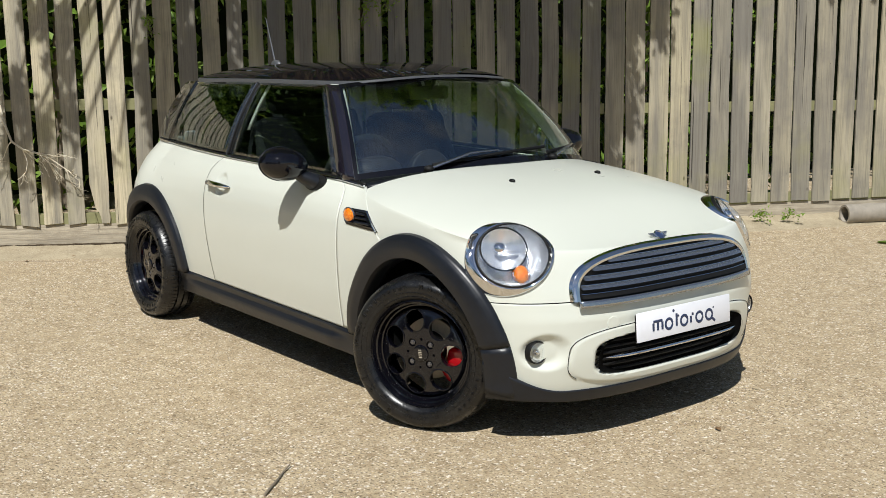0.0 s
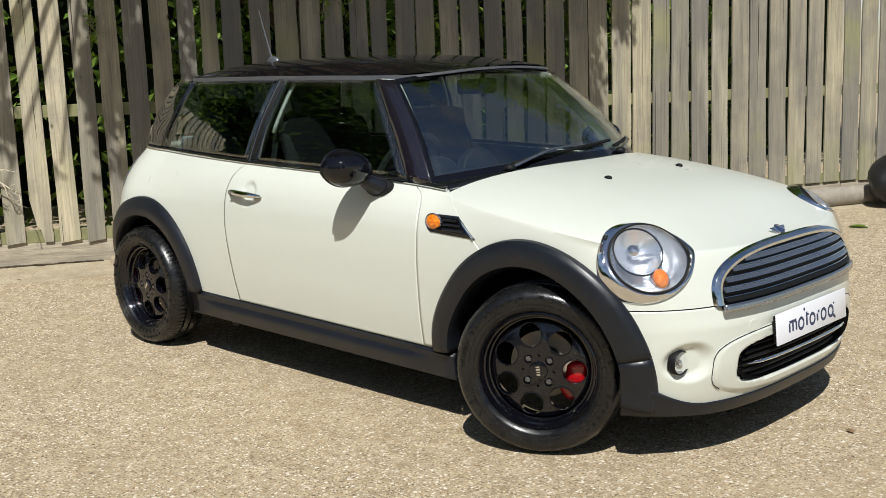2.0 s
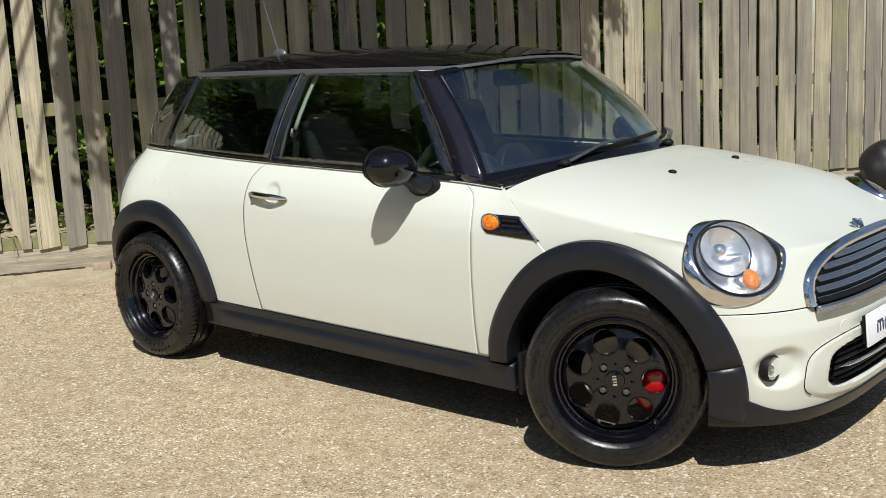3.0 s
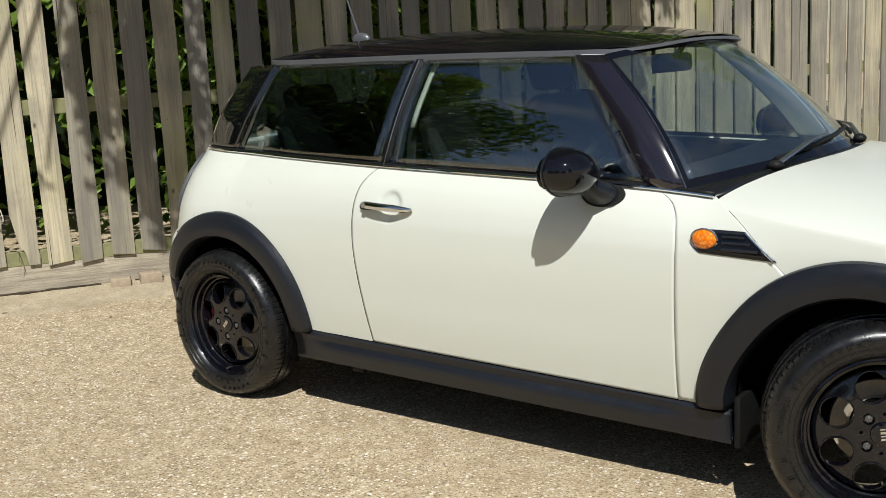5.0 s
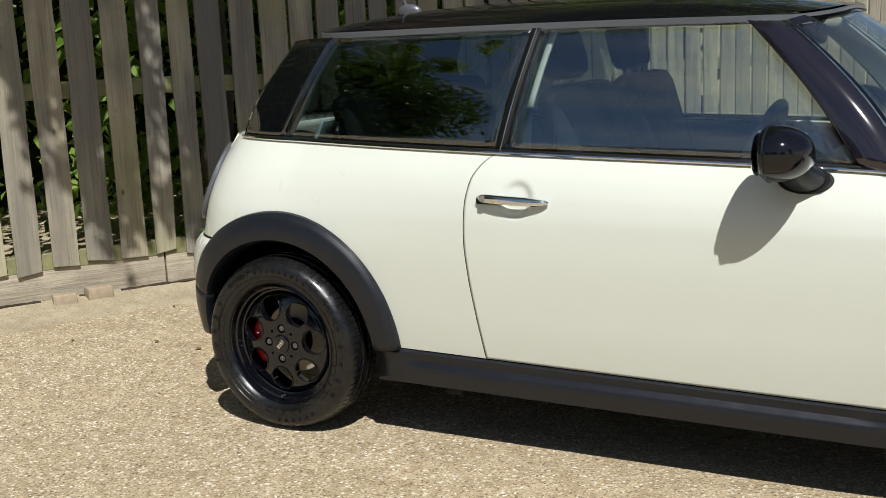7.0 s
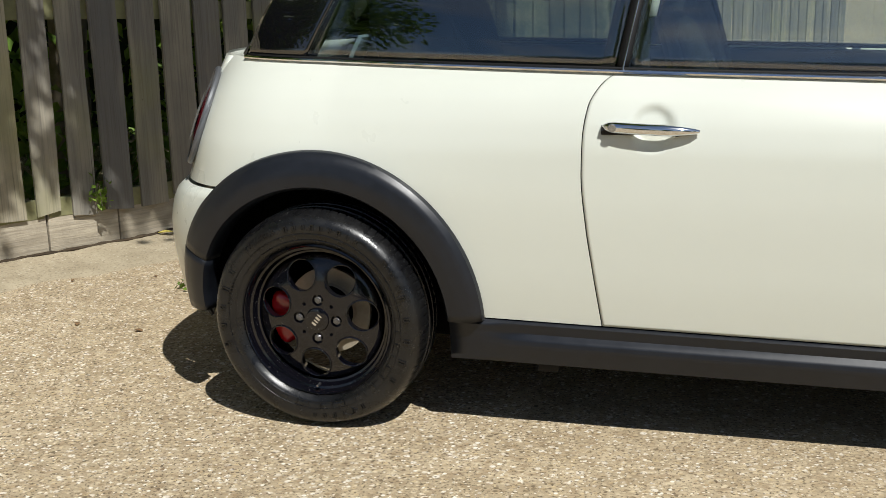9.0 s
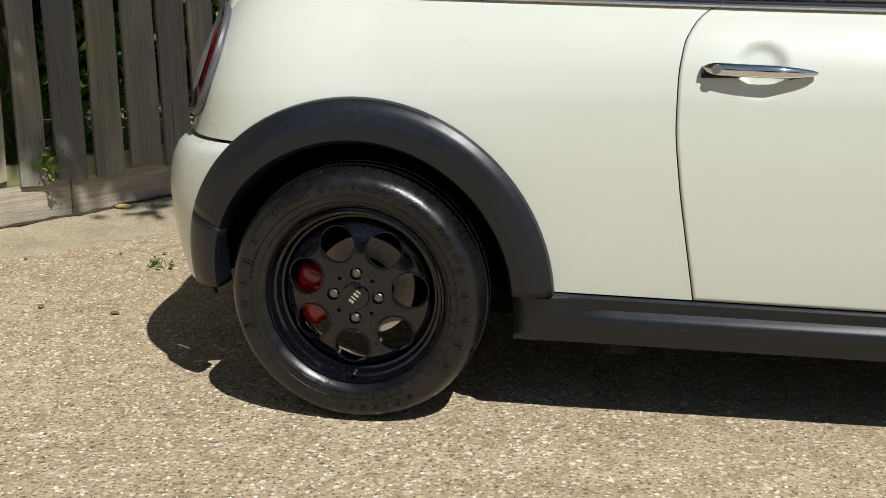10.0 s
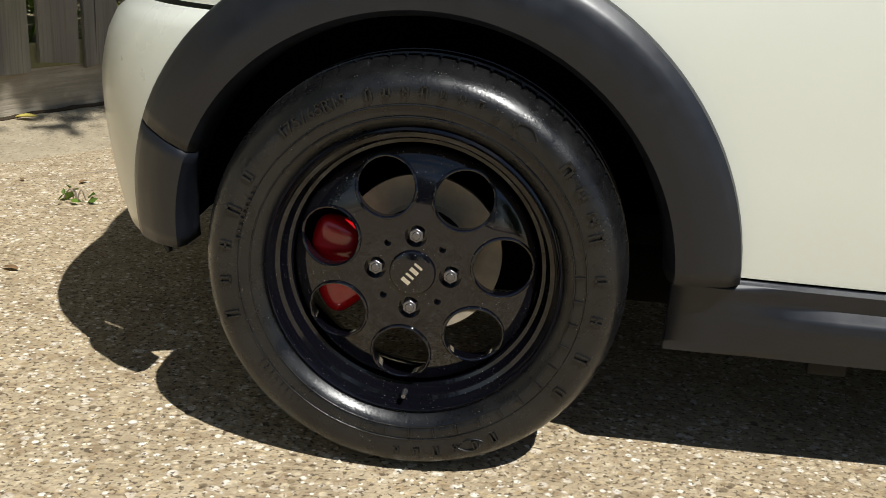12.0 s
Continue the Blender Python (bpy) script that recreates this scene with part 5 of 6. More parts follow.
def make_mirror(side):
    mirror = new("wing_mirror")
    mirror.parent = car
    tagged(mirror, "glossy black rounded wing mirror")
    c = Vector((0.352, side * 0.815, 0.940))

    def shell(u, v):
        a, b = u * math.tau, lerp(-90, 90, v)
        e = math.cos(radians(b)) ** 0.85
        x = math.sin(radians(b))
        x = x * 0.096 if x > 0 else -0.040 * abs(x) ** 0.6
        return (c.x + x, c.y + side * (0.106 * e * math.cos(a)), c.z + 0.071 * e * math.sin(a) + 0.008 * math.cos(a))
    part("mirror_shell", grid(shell, 40, 22, wrap=True), BLACK, mirror)
    part("mirror_trim", tube([(c.x - 0.012, c.y + side * 0.1055 * math.cos(t), c.z + 0.071 * math.sin(t) + 0.008 * math.cos(t)) for t in np.linspace(0, math.tau, 48, endpoint=False)], 0.003, 6, closed=True), TRIM, mirror)
    g = ball(0.006, 0.091, 0.058, (c.x - 0.0395, c.y, c.z))
    part("mirror_glass", g, MIRRORG, mirror)
    part("mirror_arm", tube([(0.402, side * 0.690, 0.858), (0.400, side * 0.712, 0.868), (0.392, side * 0.740, 0.884), (0.378, side * 0.770, 0.905)], lambda t: lerp(0.062, 0.040, t), 24, flat=0.62), TRIM, mirror)
    part("mirror_foot", tube([(0.404, side * 0.672, 0.850), (0.403, side * 0.692, 0.857), (0.402, side * 0.704, 0.862)], lambda t: 0.072 - 0.006 * t, 28, flat=0.55), RUBBERY, mirror)


mirrored_parts(make_mirror)


def make_wiper(points, blade):
    wiper = new("wiper")
    wiper.parent = car
    tagged(wiper, "grey wiper arm with black blade")
    n = Vector((0.62, 0, 0.78))
    pts = [Vector(windscreen(u, v)) + n * h for u, v, h in points]
    part("wiper_arm", tube(pts, lambda t: lerp(0.012, 0.006, t), 8, flat=0.6), GREYMET, wiper)
    part("wiper_pivot", ball(0.022, 0.022, 0.016, pts[0]), RUBBERY, wiper)
    part("wiper_blade", tube([Vector(windscreen(lerp(blade[0][0], blade[1][0], t), lerp(blade[0][1], blade[1][1], t))) + n * 0.010 for t in np.linspace(0, 1, 14)], 0.0075, 6), RUBBERY, wiper)


make_wiper([(0.20, -0.01, 0.02), (0.34, 0.075, 0.035), (0.46, 0.11, 0.02)], ((0.22, 0.045), (0.70, 0.135)))
make_wiper([(0.70, 0.0, 0.02), (0.84, 0.09, 0.035), (0.93, 0.16, 0.02)], ((0.70, 0.075), (0.985, 0.17)))


def make_tail_lamp(side):
    lamp = new("tail_light")
    lamp.parent = car
    tagged(lamp, "upright oval red tail light with chrome rim")

    def spot(t, k, off):
        ang = radians(90 * (0.535 + 0.12 * k * math.cos(t)))
        z = 0.795 + 0.118 * k * math.sin(t)
        w = WIDTH(z) * (1 - 0.065 * smooth(0.62, 0.97, z)) + off
        return (RX + (TAIL(z) - RX - off) * math.sin(ang) ** (2 / BOX), side * w * math.cos(ang) ** (2 / BOX), z)
    part("tail_lens", grid(lambda u, v: spot(u * math.tau, 1 - v, 0.006 + 0.010 * v), 40, 8, wrap=True), REDLENS, lamp)
    part("clear_band", grid(lambda u, v: spot(u * math.tau, 0.58 * (1 - v), 0.018), 30, 4, wrap=True), CLEARLENS, lamp)
    part("tail_rim", tube([spot(t, 1.03, 0.008) for t in np.linspace(0, math.tau, 44, endpoint=False)], 0.009, 8, closed=True), SILVER, lamp)


mirrored_parts(make_tail_lamp)


# ---- cabin ----
def make_seat(x, y, rear=False):
    seat = new("rear_seat" if rear else "front_seat")
    seat.parent = car
    tagged(seat, "dark cloth car seat")
    wide = 0.25
    part("cushion", box(0.48, wide * 2, 0.16, (x + 0.05, y, 0.50), bevel=0.05), CLOTH, seat)
    lean = Matrix.Rotation(radians(-16), 4, "Y")
    part("backrest", box(0.13, wide * 2 - 0.03, 0.56, (x - 0.26, y, 0.83), turn=lean, bevel=0.055), CLOTH, seat)
    for s in (-1, 1):
        part("bolster", tube([(x - 0.20, y + s * 0.225, 0.60), (x - 0.24, y + s * 0.235, 0.85), (x - 0.33, y + s * 0.20, 1.07)], lambda t: 0.048 - 0.018 * t, 10), GREYCLOTH, seat, "grey side bolster")
    part("headrest", box(0.09, 0.26, 0.17, (x - 0.375, y, 1.195 if not rear else 1.10), turn=lean, bevel=0.04), CLOTH, seat)
    for s in (-1, 1):
        part("headrest_post", rod(0.006, 0.12, (x - 0.355, y + s * 0.06, 1.11), lean, seg=8), GREYMET, seat)


make_seat(-0.02, -0.33)
make_seat(-0.02, 0.33)
make_seat(-0.78, -0.28, True)
make_seat(-0.78, 0.28, True)
part("cabin_floor", box(2.2, 1.2, 0.05, (-0.3, 0, 0.33), bevel=0.01), LINER, car)
part("dashboard", grid(lambda u, v: (lerp(0.80 - 0.16 * lerp(-1, 1, u) ** 2, 0.28, v), lerp(-0.62, 0.62, u), 0.865 + 0.03 * math.sin(math.pi * min(1, v * 1.1)) - (0.28 * max(0, v - 0.75) / 0.25)), 20, 16), DASH, car, "black moulded dashboard", thick=0.02)
part("instrument_hood", ball(0.08, 0.13, 0.07, (0.34, -0.33, 0.875)), DASH, car)
part("centre_dial", rod(0.12, 0.05, (0.30, 0.0, 0.83), Matrix.Rotation(radians(78), 4, "Y"), seg=36), DASH, car, bevel=0.008)
steer = new("steering_wheel")
steer.parent = car
sm = Matrix.Translation((0.20, -0.33, 0.86)) @ Matrix.Rotation(radians(-66), 4, "Y")
part("wheel_rim", tube([(0.18 * math.cos(t), 0.18 * math.sin(t), 0) for t in np.linspace(0, math.tau, 48, endpoint=False)], 0.016, 10, closed=True), GREYCLOTH, steer).matrix_basis = sm
part("wheel_boss", ball(0.075, 0.075, 0.03), DASH, steer).matrix_basis = sm
for a in (-100, 0, 100):
    part("spoke", tube([(0.05 * math.cos(radians(a + 180)), 0.05 * math.sin(radians(a + 180)), 0), (0.175 * math.cos(radians(a + 180)), 0.175 * math.sin(radians(a + 180)), 0)], 0.014, 8), GREYMET, steer).matrix_basis = sm
part("rear_view_mirror", box(0.035, 0.20, 0.065, (0.30, 0.0, 1.215), turn=Matrix.Rotation(radians(-12), 4, "Z"), bevel=0.015), DASH, car)
part("mirror_stalk", rod(0.010, 0.10, (0.335, 0, 1.26), Matrix.Rotation(radians(35), 4, "Y"), seg=10), DASH, car)
for side in (-1, 1):
    part("door_card", side_panel(lambda z: -0.45, lambda z: 0.60, lambda x: 0.35, lambda x: BELT(x) - 0.012, side, 12, 8, off=-0.075), DASH, car, thick=0.01)
    part("rear_trim", side_panel(lambda z: -1.30, lambda z: -0.45, lambda x: 0.35, lambda x: BELT(x) - 0.014, side, 12, 8, off=-0.075), DASH, car, thick=0.01)
    part("window_ledge", grid(lambda u, v: (lerp(-1.45, 0.70, u), side * (BELT_Y(lerp(-1.45, 0.70, u)) - 0.002 - 0.075 * v), BELT(lerp(-1.45, 0.70, u)) - 0.012 - 0.01 * v), 20, 2, flip=side < 0), DASH, car)
    part("seat_belt", tube([(-0.44, side * 0.50, 1.16), (-0.43, side * 0.56, 0.90), (-0.42, side * 0.60, 0.60)], 0.020, 8, flat=0.2, up=Vector((0, 1, 0))), GREYCLOTH, car)
part("parcel_shelf", box(0.30, 1.0, 0.02, (-1.38, 0, 0.90), bevel=0.006), DASH, car)
part("paper", box(0.012, 0.10, 0.09, (-1.18, -0.50, 0.965), turn=Matrix.Rotation(radians(28), 4, "Y"), bevel=0.002), PLATE, car)


# ---- plants and small things ----
def leaf_cloud(rng, count, spot, size, bm=None, lean=0.6):
    """Loose folded leaves; spot(rng) gives each one's place."""
    verts, faces = [], []
    for _ in range(count):
        p = spot(rng)
        if p is None:
            continue
        s = size * rng.uniform(0.6, 1.3)
        a, b = rng.uniform(0, math.tau), rng.uniform(-lean, lean)
        e = Euler((rng.uniform(-lean, lean), b, a)).to_matrix()
        k = len(verts)
        for q in ((0, 0, 0), (0.5 * s, 0.30 * s, 0.10 * s), (s, 0, -0.05 * s), (0.5 * s, -0.30 * s, 0.10 * s)):
            verts.append(Vector(p) + e @ Vector(q))
        faces += [(k, k + 1, k + 2), (k, k + 2, k + 3)]
    me = bpy.data.meshes.new("leaves")
    me.from_pydata(verts, [], faces)
    bm = bm or bmesh.new()
    bm.from_mesh(me)
    bpy.data.meshes.remove(me)
    return bm


def fence_place(d, out, z):
    """A point out metres in front of the fence."""
    p, a = fence_spot(d)
    return Vector((p.x + math.sin(a) * out, p.y - math.cos(a) * out, z))


def make_tree(name, label, base, height, clumps, leaves, size, material, seed, limbs=()):
    """A tree with a bent tapering trunk, limbs to its clumps, and a loose crown."""
    rng = random.Random(seed)
    tree = thing(name, label, "tree")
    base = Vector(base)
    top = base + Vector((rng.uniform(-0.3, 0.3), rng.uniform(-0.3, 0.3), height * 0.8))
    trunk = [base.lerp(top, t) + Vector((0.12 * math.sin(5 * t), 0.10 * math.sin(4 * t + 1), 0)) for t in np.linspace(0, 1, 10)]
    part("trunk", tube(trunk, lambda t: lerp(0.13, 0.04, t), 10), BARK, tree)
    for c, r in clumps:
        c = Vector(c)
        start = trunk[3 + rng.randrange(5)]
        mid = start.lerp(c, 0.55) + Vector((0, 0, 0.25))
        part("limb", tube([start, start.lerp(mid, 0.5), mid, c], lambda t: lerp(0.045, 0.010, t), 7), BARK, tree)
    bm = bmesh.new()
    for c, r in clumps:
        c, r = Vector(c), Vector(r)

        def spot(g):
            v = Vector((g.gauss(0, 0.46), g.gauss(0, 0.46), g.gauss(0, 0.42)))
            if v.length > 1.05:
                return None
            if noise.noise((Vector((v.x * r.x, v.y * r.y, v.z * r.z)) + c) * 1.7) < -0.22:
                return None
            return c + Vector((v.x * r.x, v.y * r.y, v.z * r.z))
        leaf_cloud(rng, int(leaves * r.x * r.y), spot, size, bm, 0.9)
    part("crown", bm, material, tree, smooth=False)
    return tree


P = fence_place
SUNWARD = SUN_FROM / SUN_FROM.z


def bough(d, z, h, r):
    """A clump h metres up that shades the fence at (d, z)."""
    return (P(d, 0, z) + SUNWARD * (h - z), (r, r, r * 0.7))


g = random.Random(15)
over = [bough(d + g.uniform(-0.09, 0.09), z + g.uniform(-0.10, 0.10), g.uniform(3.3, 4.7), 0.44) for d in np.arange(0.16, 2.5, 0.25) for z in (0.45, 0.80, 1.15, 1.50, 1.9, 2.3)]
over += [bough(d + g.uniform(-0.05, 0.05), z + g.uniform(-0.08, 0.08), g.uniform(3.3, 4.4), 0.19) for d in (-0.95, -0.78, -0.62, -0.47) for z in (0.86, 1.15, 1.5, 1.9, 2.3)]
over += [bough(d + g.uniform(-0.04, 0.04), z + g.uniform(-0.08, 0.08), g.uniform(3.3, 4.4), 0.12) for d in (-1.74, -1.58) for z in (0.6, 0.95, 1.3, 1.7, 2.1)]
over += [bough(d, z, g.uniform(3.2, 4.2), r) for d, z, r in ((-0.50, 0.30, 0.17), (-0.55, 0.52, 0.20), (-0.12, 1.5, 0.18), (-0.10, 2.0, 0.26), (0.0, 0.9, 0.18), (-0.24, 0.44, 0.12), (-1.30, 2.25, 0.10), (-1.20, 0.72, 0.08), (-1.95, 0.7, 0.15), (-1.93, 1.15, 0.15), (-2.3, 1.7, 0.22), (-2.6, 1.1, 0.26), (2.68, 0.95, 0.16), (2.70, 1.9, 0.26), (2.95, 1.72, 0.20), (3.1, 2.1, 0.16), (4.35, 2.30, 0.26), (4.8, 2.25, 0.26), (4.55, 1.95, 0.10))]
over += [bough(d, z, g.uniform(3.4, 4.4), 0.34) for d in (0.1, 0.3, 0.5) for z in (0.72, 1.3)]
make_tree("tree", "leafy tree behind the fence, its boughs hanging over", P(0.6, -1.6, 0), 6.0,
          over + [(P(0.7, -1.6, 4.6), (1.6, 1.6, 1.3)), (P(2.2, -1.4, 4.0), (1.4, 1.4, 1.1))], 8200, 0.075, LEAF, 11)
make_tree("tree", "tall dense leafy tree standing behind the fence", P(4.0, -3.2, 0), 12.0,
          [(P(3.4, -2.6, 3.6), (2.0, 2.0, 1.6)), (P(5.0, -3.4, 5.0), (2.4, 2.4, 2.0)), (P(2.6, -3.0, 5.8), (2.2, 2.2, 1.8)), (P(6.3, -2.6, 4.0), (2.2, 2.2, 1.8)), (P(4.2, -2.8, 7.6), (2.6, 2.6, 2.0)), (P(5.8, -2.2, 8.6), (2.4, 2.4, 2.0)), (P(7.4, -1.6, 7.4), (2.4, 2.4, 2.0)), (P(4.8, -2.2, 10.4), (2.2, 2.2, 1.8))], 760, 0.24, LEAF, 12)
make_tree("tree", "dense leafy tree standing behind the fence", P(-2.4, -2.6, 0), 8.0,
          [(P(-2.4, -2.2, 3.2), (2.0, 2.0, 1.6)), (P(-3.8, -2.4, 4.4), (2.0, 2.0, 1.7)), (P(-0.8, -2.8, 4.8), (2.2, 2.2, 1.8)), (P(0.6, -3.0, 6.0), (2.2, 2.2, 1.8)), (P(-2.2, -3.0, 6.4), (2.2, 2.2, 1.8)), (P(-5.0, -2.6, 6.0), (2.2, 2.2, 1.8)), (P(-4.8, -2.2, 3.0), (1.8, 1.8, 1.5))], 950, 0.20, LEAF, 13)
for k, (x, y, h, wide, many) in enumerate(((7.5, -12.5, 4.0, 1.0, 900), (2.2, -13.5, 4.2, 1.0, 900), (-2.8, -14.0, 3.8, 1.0, 900), (-9.3, -7.2, 9.5, 1.30, 2000), (-9.8, -4.0, 9.0, 1.25, 1900), (12.5, -9.5, 7.5, 1.0, 900))):
    make_tree("tree", "dark leafy tree at the open side of the yard", (x, y, 0), h,
              [((x, y, h * 0.25), (2.4 * wide, 2.2 * wide, 1.6 * wide)), ((x, y, h * 0.45), (2.6 * wide, 2.4 * wide, 1.8 * wide)), ((x + 1.2, y - 0.5, h * 0.65), (2.2 * wide, 2.2 * wide, 1.7 * wide)), ((x - 1.0, y + 0.3, h * 0.78), (1.9 * wide, 1.9 * wide, 1.5 * wide)), ((x + 0.2, y, h * 0.95), (1.3 * wide, 1.3 * wide, 1.2 * wide))], many, 0.17 * wide, LEAFDARK, 20 + k)


def hedge_spot(g):
    d = g.uniform(LEFT, 4.5)
    if d < -0.4 and g.random() < 0.65:
        return None
    back = 0.25 + abs(g.gauss(0, 0.40)) if g.random() < 0.35 else g.uniform(1.3, 3.4)
    z = g.uniform(0.0, 3.0)
    if noise.noise((d * 1.3, back, z * 1.6)) < -0.12 + 0.10 * smooth(1.0, 3.0, d):
        return None
    return fence_place(d, -back, z)


hedge = part("undergrowth", leaf_cloud(random.Random(5), 17000, hedge_spot, 0.13, None, 1.2), LEAFY, None, smooth=False)
tagged(hedge, "tangled green undergrowth behind the fence", "undergrowth", kind="stuff")
# added near-black wall, itself unseen, so that the fence gaps look dark
BACKDROP = simple("near_black_backdrop", (0.014, 0.022, 0.008), 0.9, spec=0.1, grain=9.0, amount=0.6, bump=0.6)
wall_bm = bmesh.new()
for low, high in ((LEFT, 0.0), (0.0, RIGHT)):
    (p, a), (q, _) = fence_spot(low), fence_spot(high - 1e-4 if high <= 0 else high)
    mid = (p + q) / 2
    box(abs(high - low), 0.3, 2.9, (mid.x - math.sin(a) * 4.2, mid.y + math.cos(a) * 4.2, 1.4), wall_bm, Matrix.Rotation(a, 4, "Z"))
bank = part("dark_bank", wall_bm, BACKDROP, None, smooth=False)
tagged(bank, "near-black backdrop added behind the fence to darken its gaps", "bank", kind="structure")


def earth_sheet(u, v):
    d = lerp(LEFT + 0.2, RIGHT - 0.2, u)
    out = lerp(0.0, 0.46 + 0.14 * noise.noise((d * 0.9, 0.2, 0)) + 0.06 * noise.noise((d * 5, 3.2, 0)), v)
    h = (0.036 + 0.024 * smooth(0.9, 2.9, d)) * (1 - v) ** 1.6 + 0.008 * noise.noise((d * 3.3, out * 6, 1.0)) * (1 - v) + 0.006 * noise.noise((d * 14, out * 14, 2.0)) * (1 - v)
    p = fence_place(d, out - 0.01, 0)
    return (p.x, p.y, ground_height(p.x, p.y) + h + 0.004 - 0.012 * v ** 6)


tagged(part("earth_verge", grid(earth_sheet, 260, 12), EARTH), "dry dusty earth heaped along the fence foot", "earth", kind="structure")

# drainage pipe along the fence foot
pipe = thing("pipe", "weathered grey pipe lying along the fence foot", "pipe")
a = fence_spot(4.2)[1]
way = Vector((math.cos(a), math.sin(a), 0))
start = Vector((-0.64, 5.03, 0.074))
bm = lathe([(0.062, 0.0), (0.078, 0.0), (0.081, 0.01), (0.081, 3.2), (0.062, 3.2), (0.062, 0.0)], 36)
part("pipe_body", bm, PIPE, pipe).matrix_basis = Matrix.Translation(start) @ Matrix.Rotation(a - math.pi / 2 + 0.02, 4, "Z")

# black rounded lump over the pipe
rng = random.Random(8)
bm = ball(0.20, 0.24, 0.24, seg=26)
for v in bm.verts:
    v.co *= 1 + 0.16 * noise.noise(v.co * 7) + 0.07 * noise.noise(v.co * 19)
    v.co.z = max(v.co.z, -0.16)
SACK = simple("black_lump_skin", (0.007, 0.007, 0.008), 0.45, grain=30.0, amount=0.3, bump=0.4)
sack = part("sack", bm, SACK)
sack.matrix_basis = Matrix.Translation(Vector((-0.10, 5.60, 0.20)))
tagged(sack, "black rounded lump over the grey pipe", "sack")


def sprig(at, n, size, seed, label, material=LEAFY, drop=-0.25, name="leafy_sprig", category="plant"):
    g = random.Random(seed)
    ob = thing(name, label, category)
    at = Vector(at)
    bm, stems = bmesh.new(), bmesh.new()
    for _ in range(4):
        end = at + Vector((g.uniform(-1, 1) * size, g.uniform(-1, 1) * size * 0.6, drop * g.uniform(0.5, 1.1)))
        pts = [at.lerp(end, t) + Vector((0, 0, 0.03 * math.sin(3 * t))) for t in np.linspace(0, 1, 5)]
        tube(pts, 0.002, 5, bm=stems)

        def spot(r):
            t = r.random()
            return at.lerp(end, t) + Vector((r.gauss(0, 0.018), r.gauss(0, 0.018), r.gauss(0, 0.018)))
        leaf_cloud(g, n // 4, spot, 0.032, bm, 1.0)
    part("stem", stems, BARK, ob)
    part("leaves", bm, material, ob, smooth=False)
    return ob


sprig(P(-0.93, 0.05, 1.71), 44, 0.05, 1, "small green sprig hanging on the fence boards", drop=-0.14)
sprig(P(0.71, 0.12, 1.93), 150, 0.12, 2, "green leafy sprig hanging over the fence", drop=-0.32)
sprig(P(0.83, 0.14, 1.98), 120, 0.10, 5, "green leafy sprig hanging over the fence", drop=-0.24)
sprig(P(-0.10, 0.03, 0.32), 70, 0.05, 3, "little green weed growing out of a fence gap", drop=-0.12, name="weed")
sprig(P(3.88, 0.22, 0.12), 60, 0.16, 4, "low green weed at the fence foot", drop=-0.06, name="weed")
sprig(P(4.10, 0.24, 0.11), 50, 0.12, 6, "low green weed at the fence foot", drop=-0.06, name="weed")


def dry_branch():
    g = random.Random(3)
    ob = thing("dry_branch", "bare pale twiggy branch caught on the fence", "branch")
    bm = bmesh.new()

    def grow(p, d, length, r, depth):
        pts = [p]
        for _ in range(5):
            d = (d + Vector((g.uniform(-0.3, 0.3), g.uniform(-0.3, 0.3), g.uniform(-0.28, 0.24)))).normalized()
            pts.append(pts[-1] + d * length / 5)
        tube(pts, lambda t: lerp(r, r * 0.45, t), 5, bm=bm)
        if depth:
            for _ in range(3):
                grow(pts[g.randrange(2, 6)], (d + Vector((g.uniform(-1, 1), g.uniform(-1, 1), g.uniform(-0.8, 0.5)))).normalized(), length * 0.5, r * 0.55, depth - 1)
    stem = [P(d, out, z) for d, out, z in ((-2.03, 0.05, 1.09), (-2.00, 0.08, 0.97), (-1.95, 0.10, 0.83), (-1.87, 0.11, 0.77), (-1.72, 0.11, 0.73), (-1.58, 0.09, 0.62))]
    tube(stem, lambda t: lerp(0.011, 0.004, t), 7, bm=bm)
    way = (stem[4] - stem[3]).normalized()
    for k, (a, b) in ((1, (-0.9, -0.2)), (2, (-0.5, -0.9)), (3, (0.4, -0.9)), (3, (0.9, -0.5)), (3, (0.9, 0.1)), (4, (0.8, -0.7)), (4, (0.4, -1.0)), (4, (1.0, 0.0)), (5, (0.5, -0.9)), (5, (0.9, -0.3))):
        grow(stem[k], (way * a + Vector((0, 0, b))).normalized(), 0.17, 0.005, 2)
    part("twig", bm, TWIG, ob)


dry_branch()
for k, (d, out, turn) in enumerate(((-0.70, 0.055, 0.08), (-0.87, 0.06, -0.06))):
    p, a = fence_place(d, out, 0.0), fence_spot(d)[1]
    ob = part("brick", box(0.115 if k else 0.125, 0.09, 0.07, bevel=0.006), BRICK)
    ob.matrix_basis = Matrix.Translation(p + Vector((0, 0, 0.040 if k else 0.052))) @ Matrix.Rotation(a + turn, 4, "Z")
    tagged(ob, "worn brown brick half buried at the fence foot", "brick", "bricks at the fence foot")
stick = part("stick", tube([(1.429, -1.537, 0.006), (1.39, -1.492, 0.010), (1.351, -1.447, 0.009), (1.30, -1.398, 0.007), (1.258, -1.345, 0.012)], lambda t: 0.0045 - 0.002 * t, 6), BARK)
tagged(stick, "thin dark twig lying on the concrete", "twig")


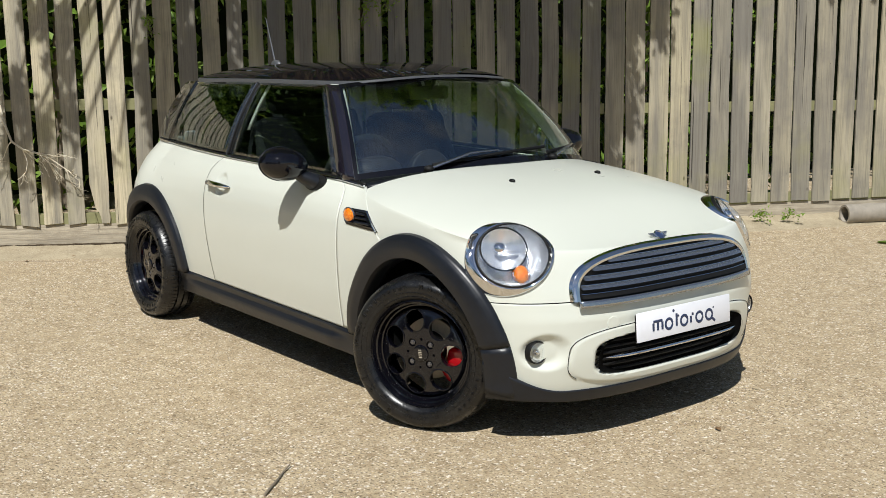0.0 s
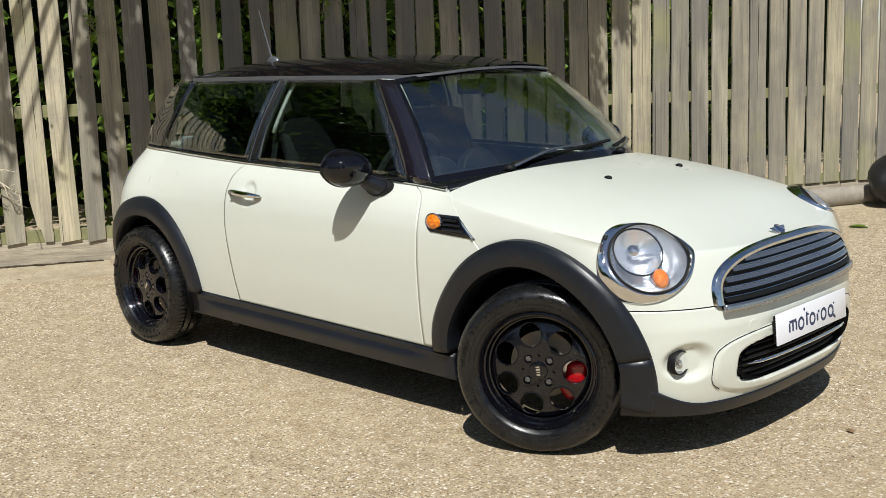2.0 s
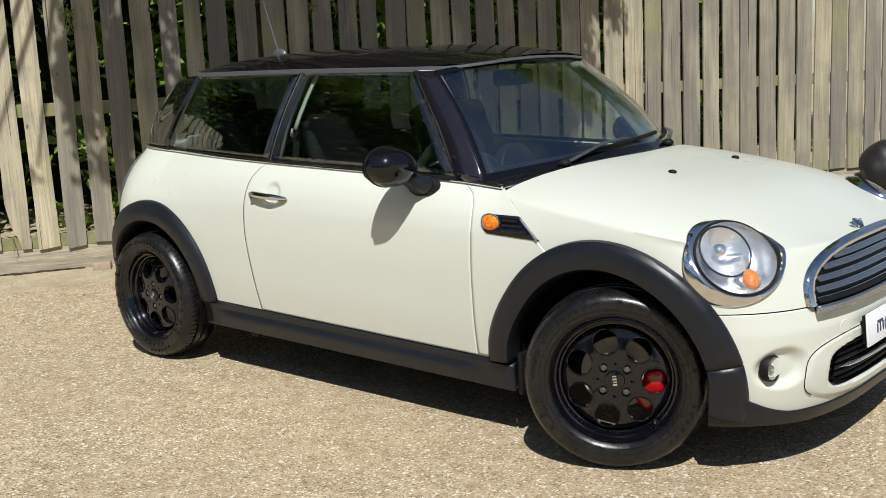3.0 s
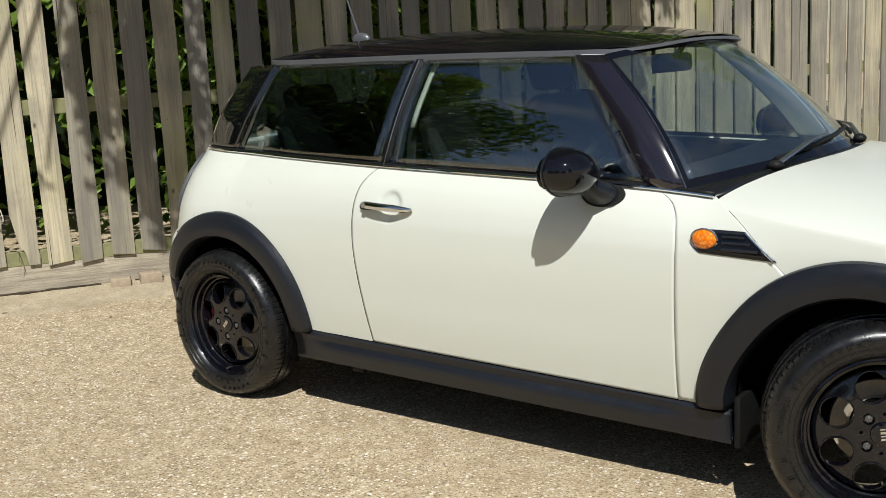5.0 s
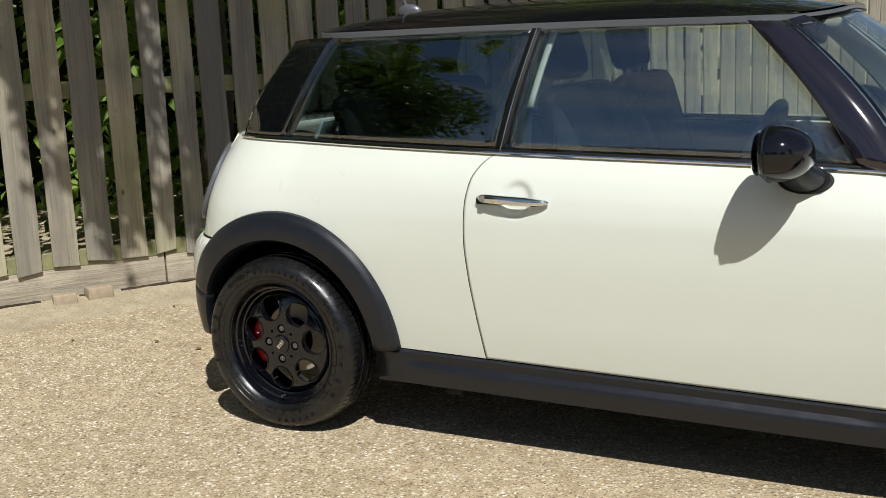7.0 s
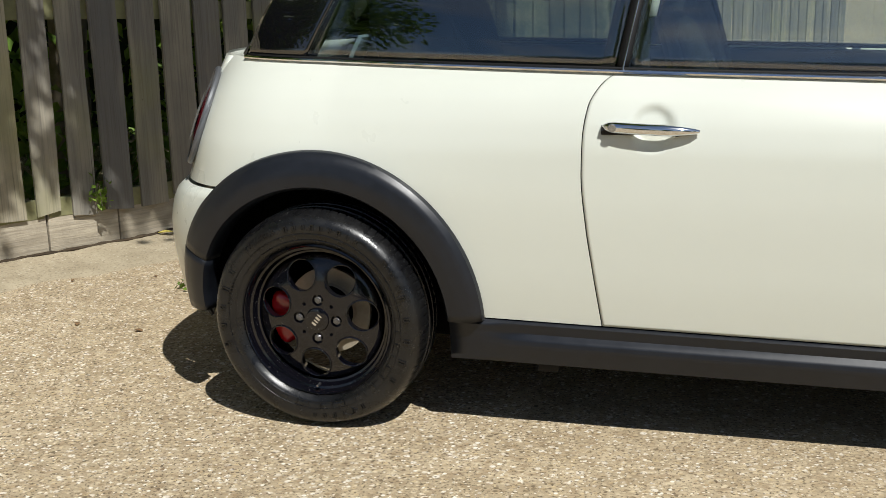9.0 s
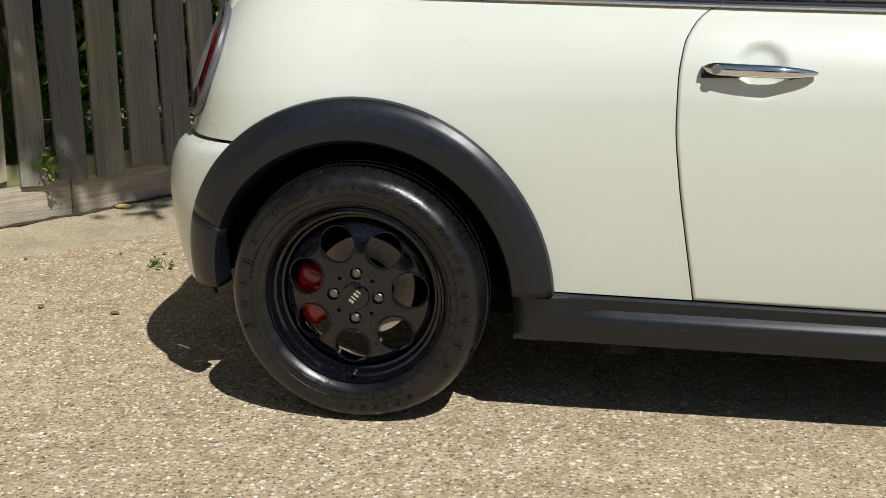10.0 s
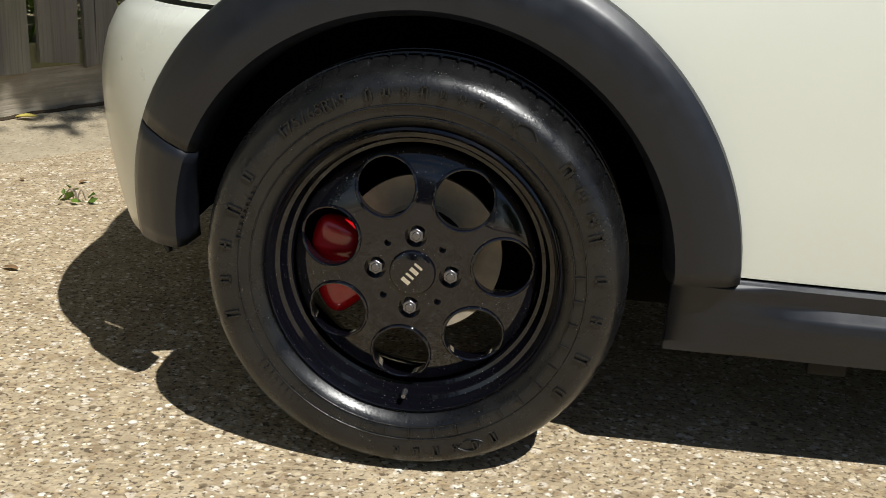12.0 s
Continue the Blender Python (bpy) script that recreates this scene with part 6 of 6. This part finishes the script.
def flat_leaf(x, y, size, turn, material, label, z=0.006):
    bm = bmesh.new()
    pts = [(math.cos(t) * size * (1 + 0.15 * math.cos(2 * t)), math.sin(t) * size * 0.55, 0.25 * size * abs(math.sin(t))) for t in np.linspace(0, math.tau, 12, endpoint=False)]
    ring, mid = [bm.verts.new(p) for p in pts], bm.verts.new((0, 0, 0))
    for i in range(12):
        bm.faces.new((mid, ring[i], ring[(i + 1) % 12]))
    ob = part("fallen_leaf", bm, material, thick=0.001)
    ob.matrix_basis = Matrix.Translation((x, y, ground_height(x, y) + z)) @ Matrix.Rotation(turn, 4, "Z")
    tagged(ob, label, "leaf", "fallen leaves")


YELLOW = simple("yellow_leaf", (0.62, 0.52, 0.12), 0.7, amount=0.2)
BROWN = simple("brown_leaf", (0.22, 0.13, 0.06), 0.8, amount=0.3)
flat_leaf(*fence_place(0.20, 0.05, 0)[:2], 0.030, 0.5, YELLOW, "pale yellow leaf fallen by the fence", 0.045)
sprig((-2.25, 0.40, 0.006), 16, 0.05, 14, "scrap of green weed on the concrete", LEAF, drop=-0.004, name="weed")
flat_leaf(0.138, 4.334, 0.06, 0.2, LEAFY, "green leaf scrap on the bare ground")
g = random.Random(9)
for _ in range(9):
    d = g.uniform(-1.8, 1.2)
    p = fence_place(d, g.uniform(0.12, 0.9), 0)
    flat_leaf(p.x, p.y, g.uniform(0.010, 0.018), g.uniform(0, 6), BROWN, "small curled brown leaf fallen on the ground", 0.006)
for x, y in ((1.95, 0.06), (-2.16, -0.12), (-2.42, -0.09)):
    flat_leaf(x, y, 0.016, x * 3, BROWN, "small curled brown leaf fallen on the ground")

DIRT = simple("dark_crack_dirt", (0.06, 0.045, 0.03), 0.95, spec=0.1, grain=50.0, amount=0.5)
joint = part("expansion_joint", tube([(-2.844 + 0.416 * s + 0.010 * math.sin(9 * s), 0.057 + 0.528 * s + 0.010 * math.sin(13 * s), 0.0005) for s in np.linspace(-4.5, 2.2, 80)], lambda t: 0.0035 + 0.002 * math.sin(60 * t), 6, flat=0.25), BRICK)
for low, high in ((-3.0, -0.98), (-0.79, -0.62), (-0.58, 1.3)):
    steps = int((high - low) * 45)
    crack = part("crack", tube([fence_place(d, 0.012 + 0.012 * noise.noise((d * 6, 0, 0)), ground_height(*fence_place(d, 0.01, 0)[:2]) + 0.040 + 0.006 * noise.noise((d * 17, 2, 0))) for d in np.linspace(low, high, steps)], lambda t: 0.008 + 0.006 * noise.noise((t * 40 + low, 0, 5)), 6), DIRT)
    tagged(crack, "dark crack along the foot of the base board", "crack", kind="structure")
tagged(joint, "dirt-filled joint at the edge of the concrete", "joint", kind="structure")

# loose grit on the yard
verts, faces = [], []
g = random.Random(21)
for _ in range(5200):
    x, y = g.uniform(-3.0, 3.2), g.uniform(-2.9, -0.2)
    if y > -0.7 and -1.9 < x < 1.8:
        continue
    s = g.uniform(0.0025, 0.007)
    k = len(verts)
    a = g.uniform(0, 6)
    for q in ((1, 0, 0), (-0.5, 0.8, 0), (-0.6, -0.7, 0), (0.05, 0.05, 0.8)):
        verts.append((x + s * (q[0] * math.cos(a) - q[1] * math.sin(a)), y + s * (q[0] * math.sin(a) + q[1] * math.cos(a)), q[2] * s - 0.0005))
    faces += [(k, k + 1, k + 3), (k + 1, k + 2, k + 3), (k + 2, k, k + 3)]
me = bpy.data.meshes.new("grit")
me.from_pydata(verts, [], faces)
GRIT = Mat("pale_grit", (0.5, 0.43, 0.32), 0.9)
GRIT.link(GRIT.ramp(GRIT.n.new("ShaderNodeNewGeometry").outputs["Random Per Island"], [(0.0, (0.22, 0.16, 0.10)), (0.5, (0.46, 0.38, 0.27)), (1.0, (0.68, 0.62, 0.50))]), "Base Color")
me.materials.append(GRIT.m)
tagged(new("grit", me), "fine loose grit scattered on the concrete", "grit", kind="stuff")
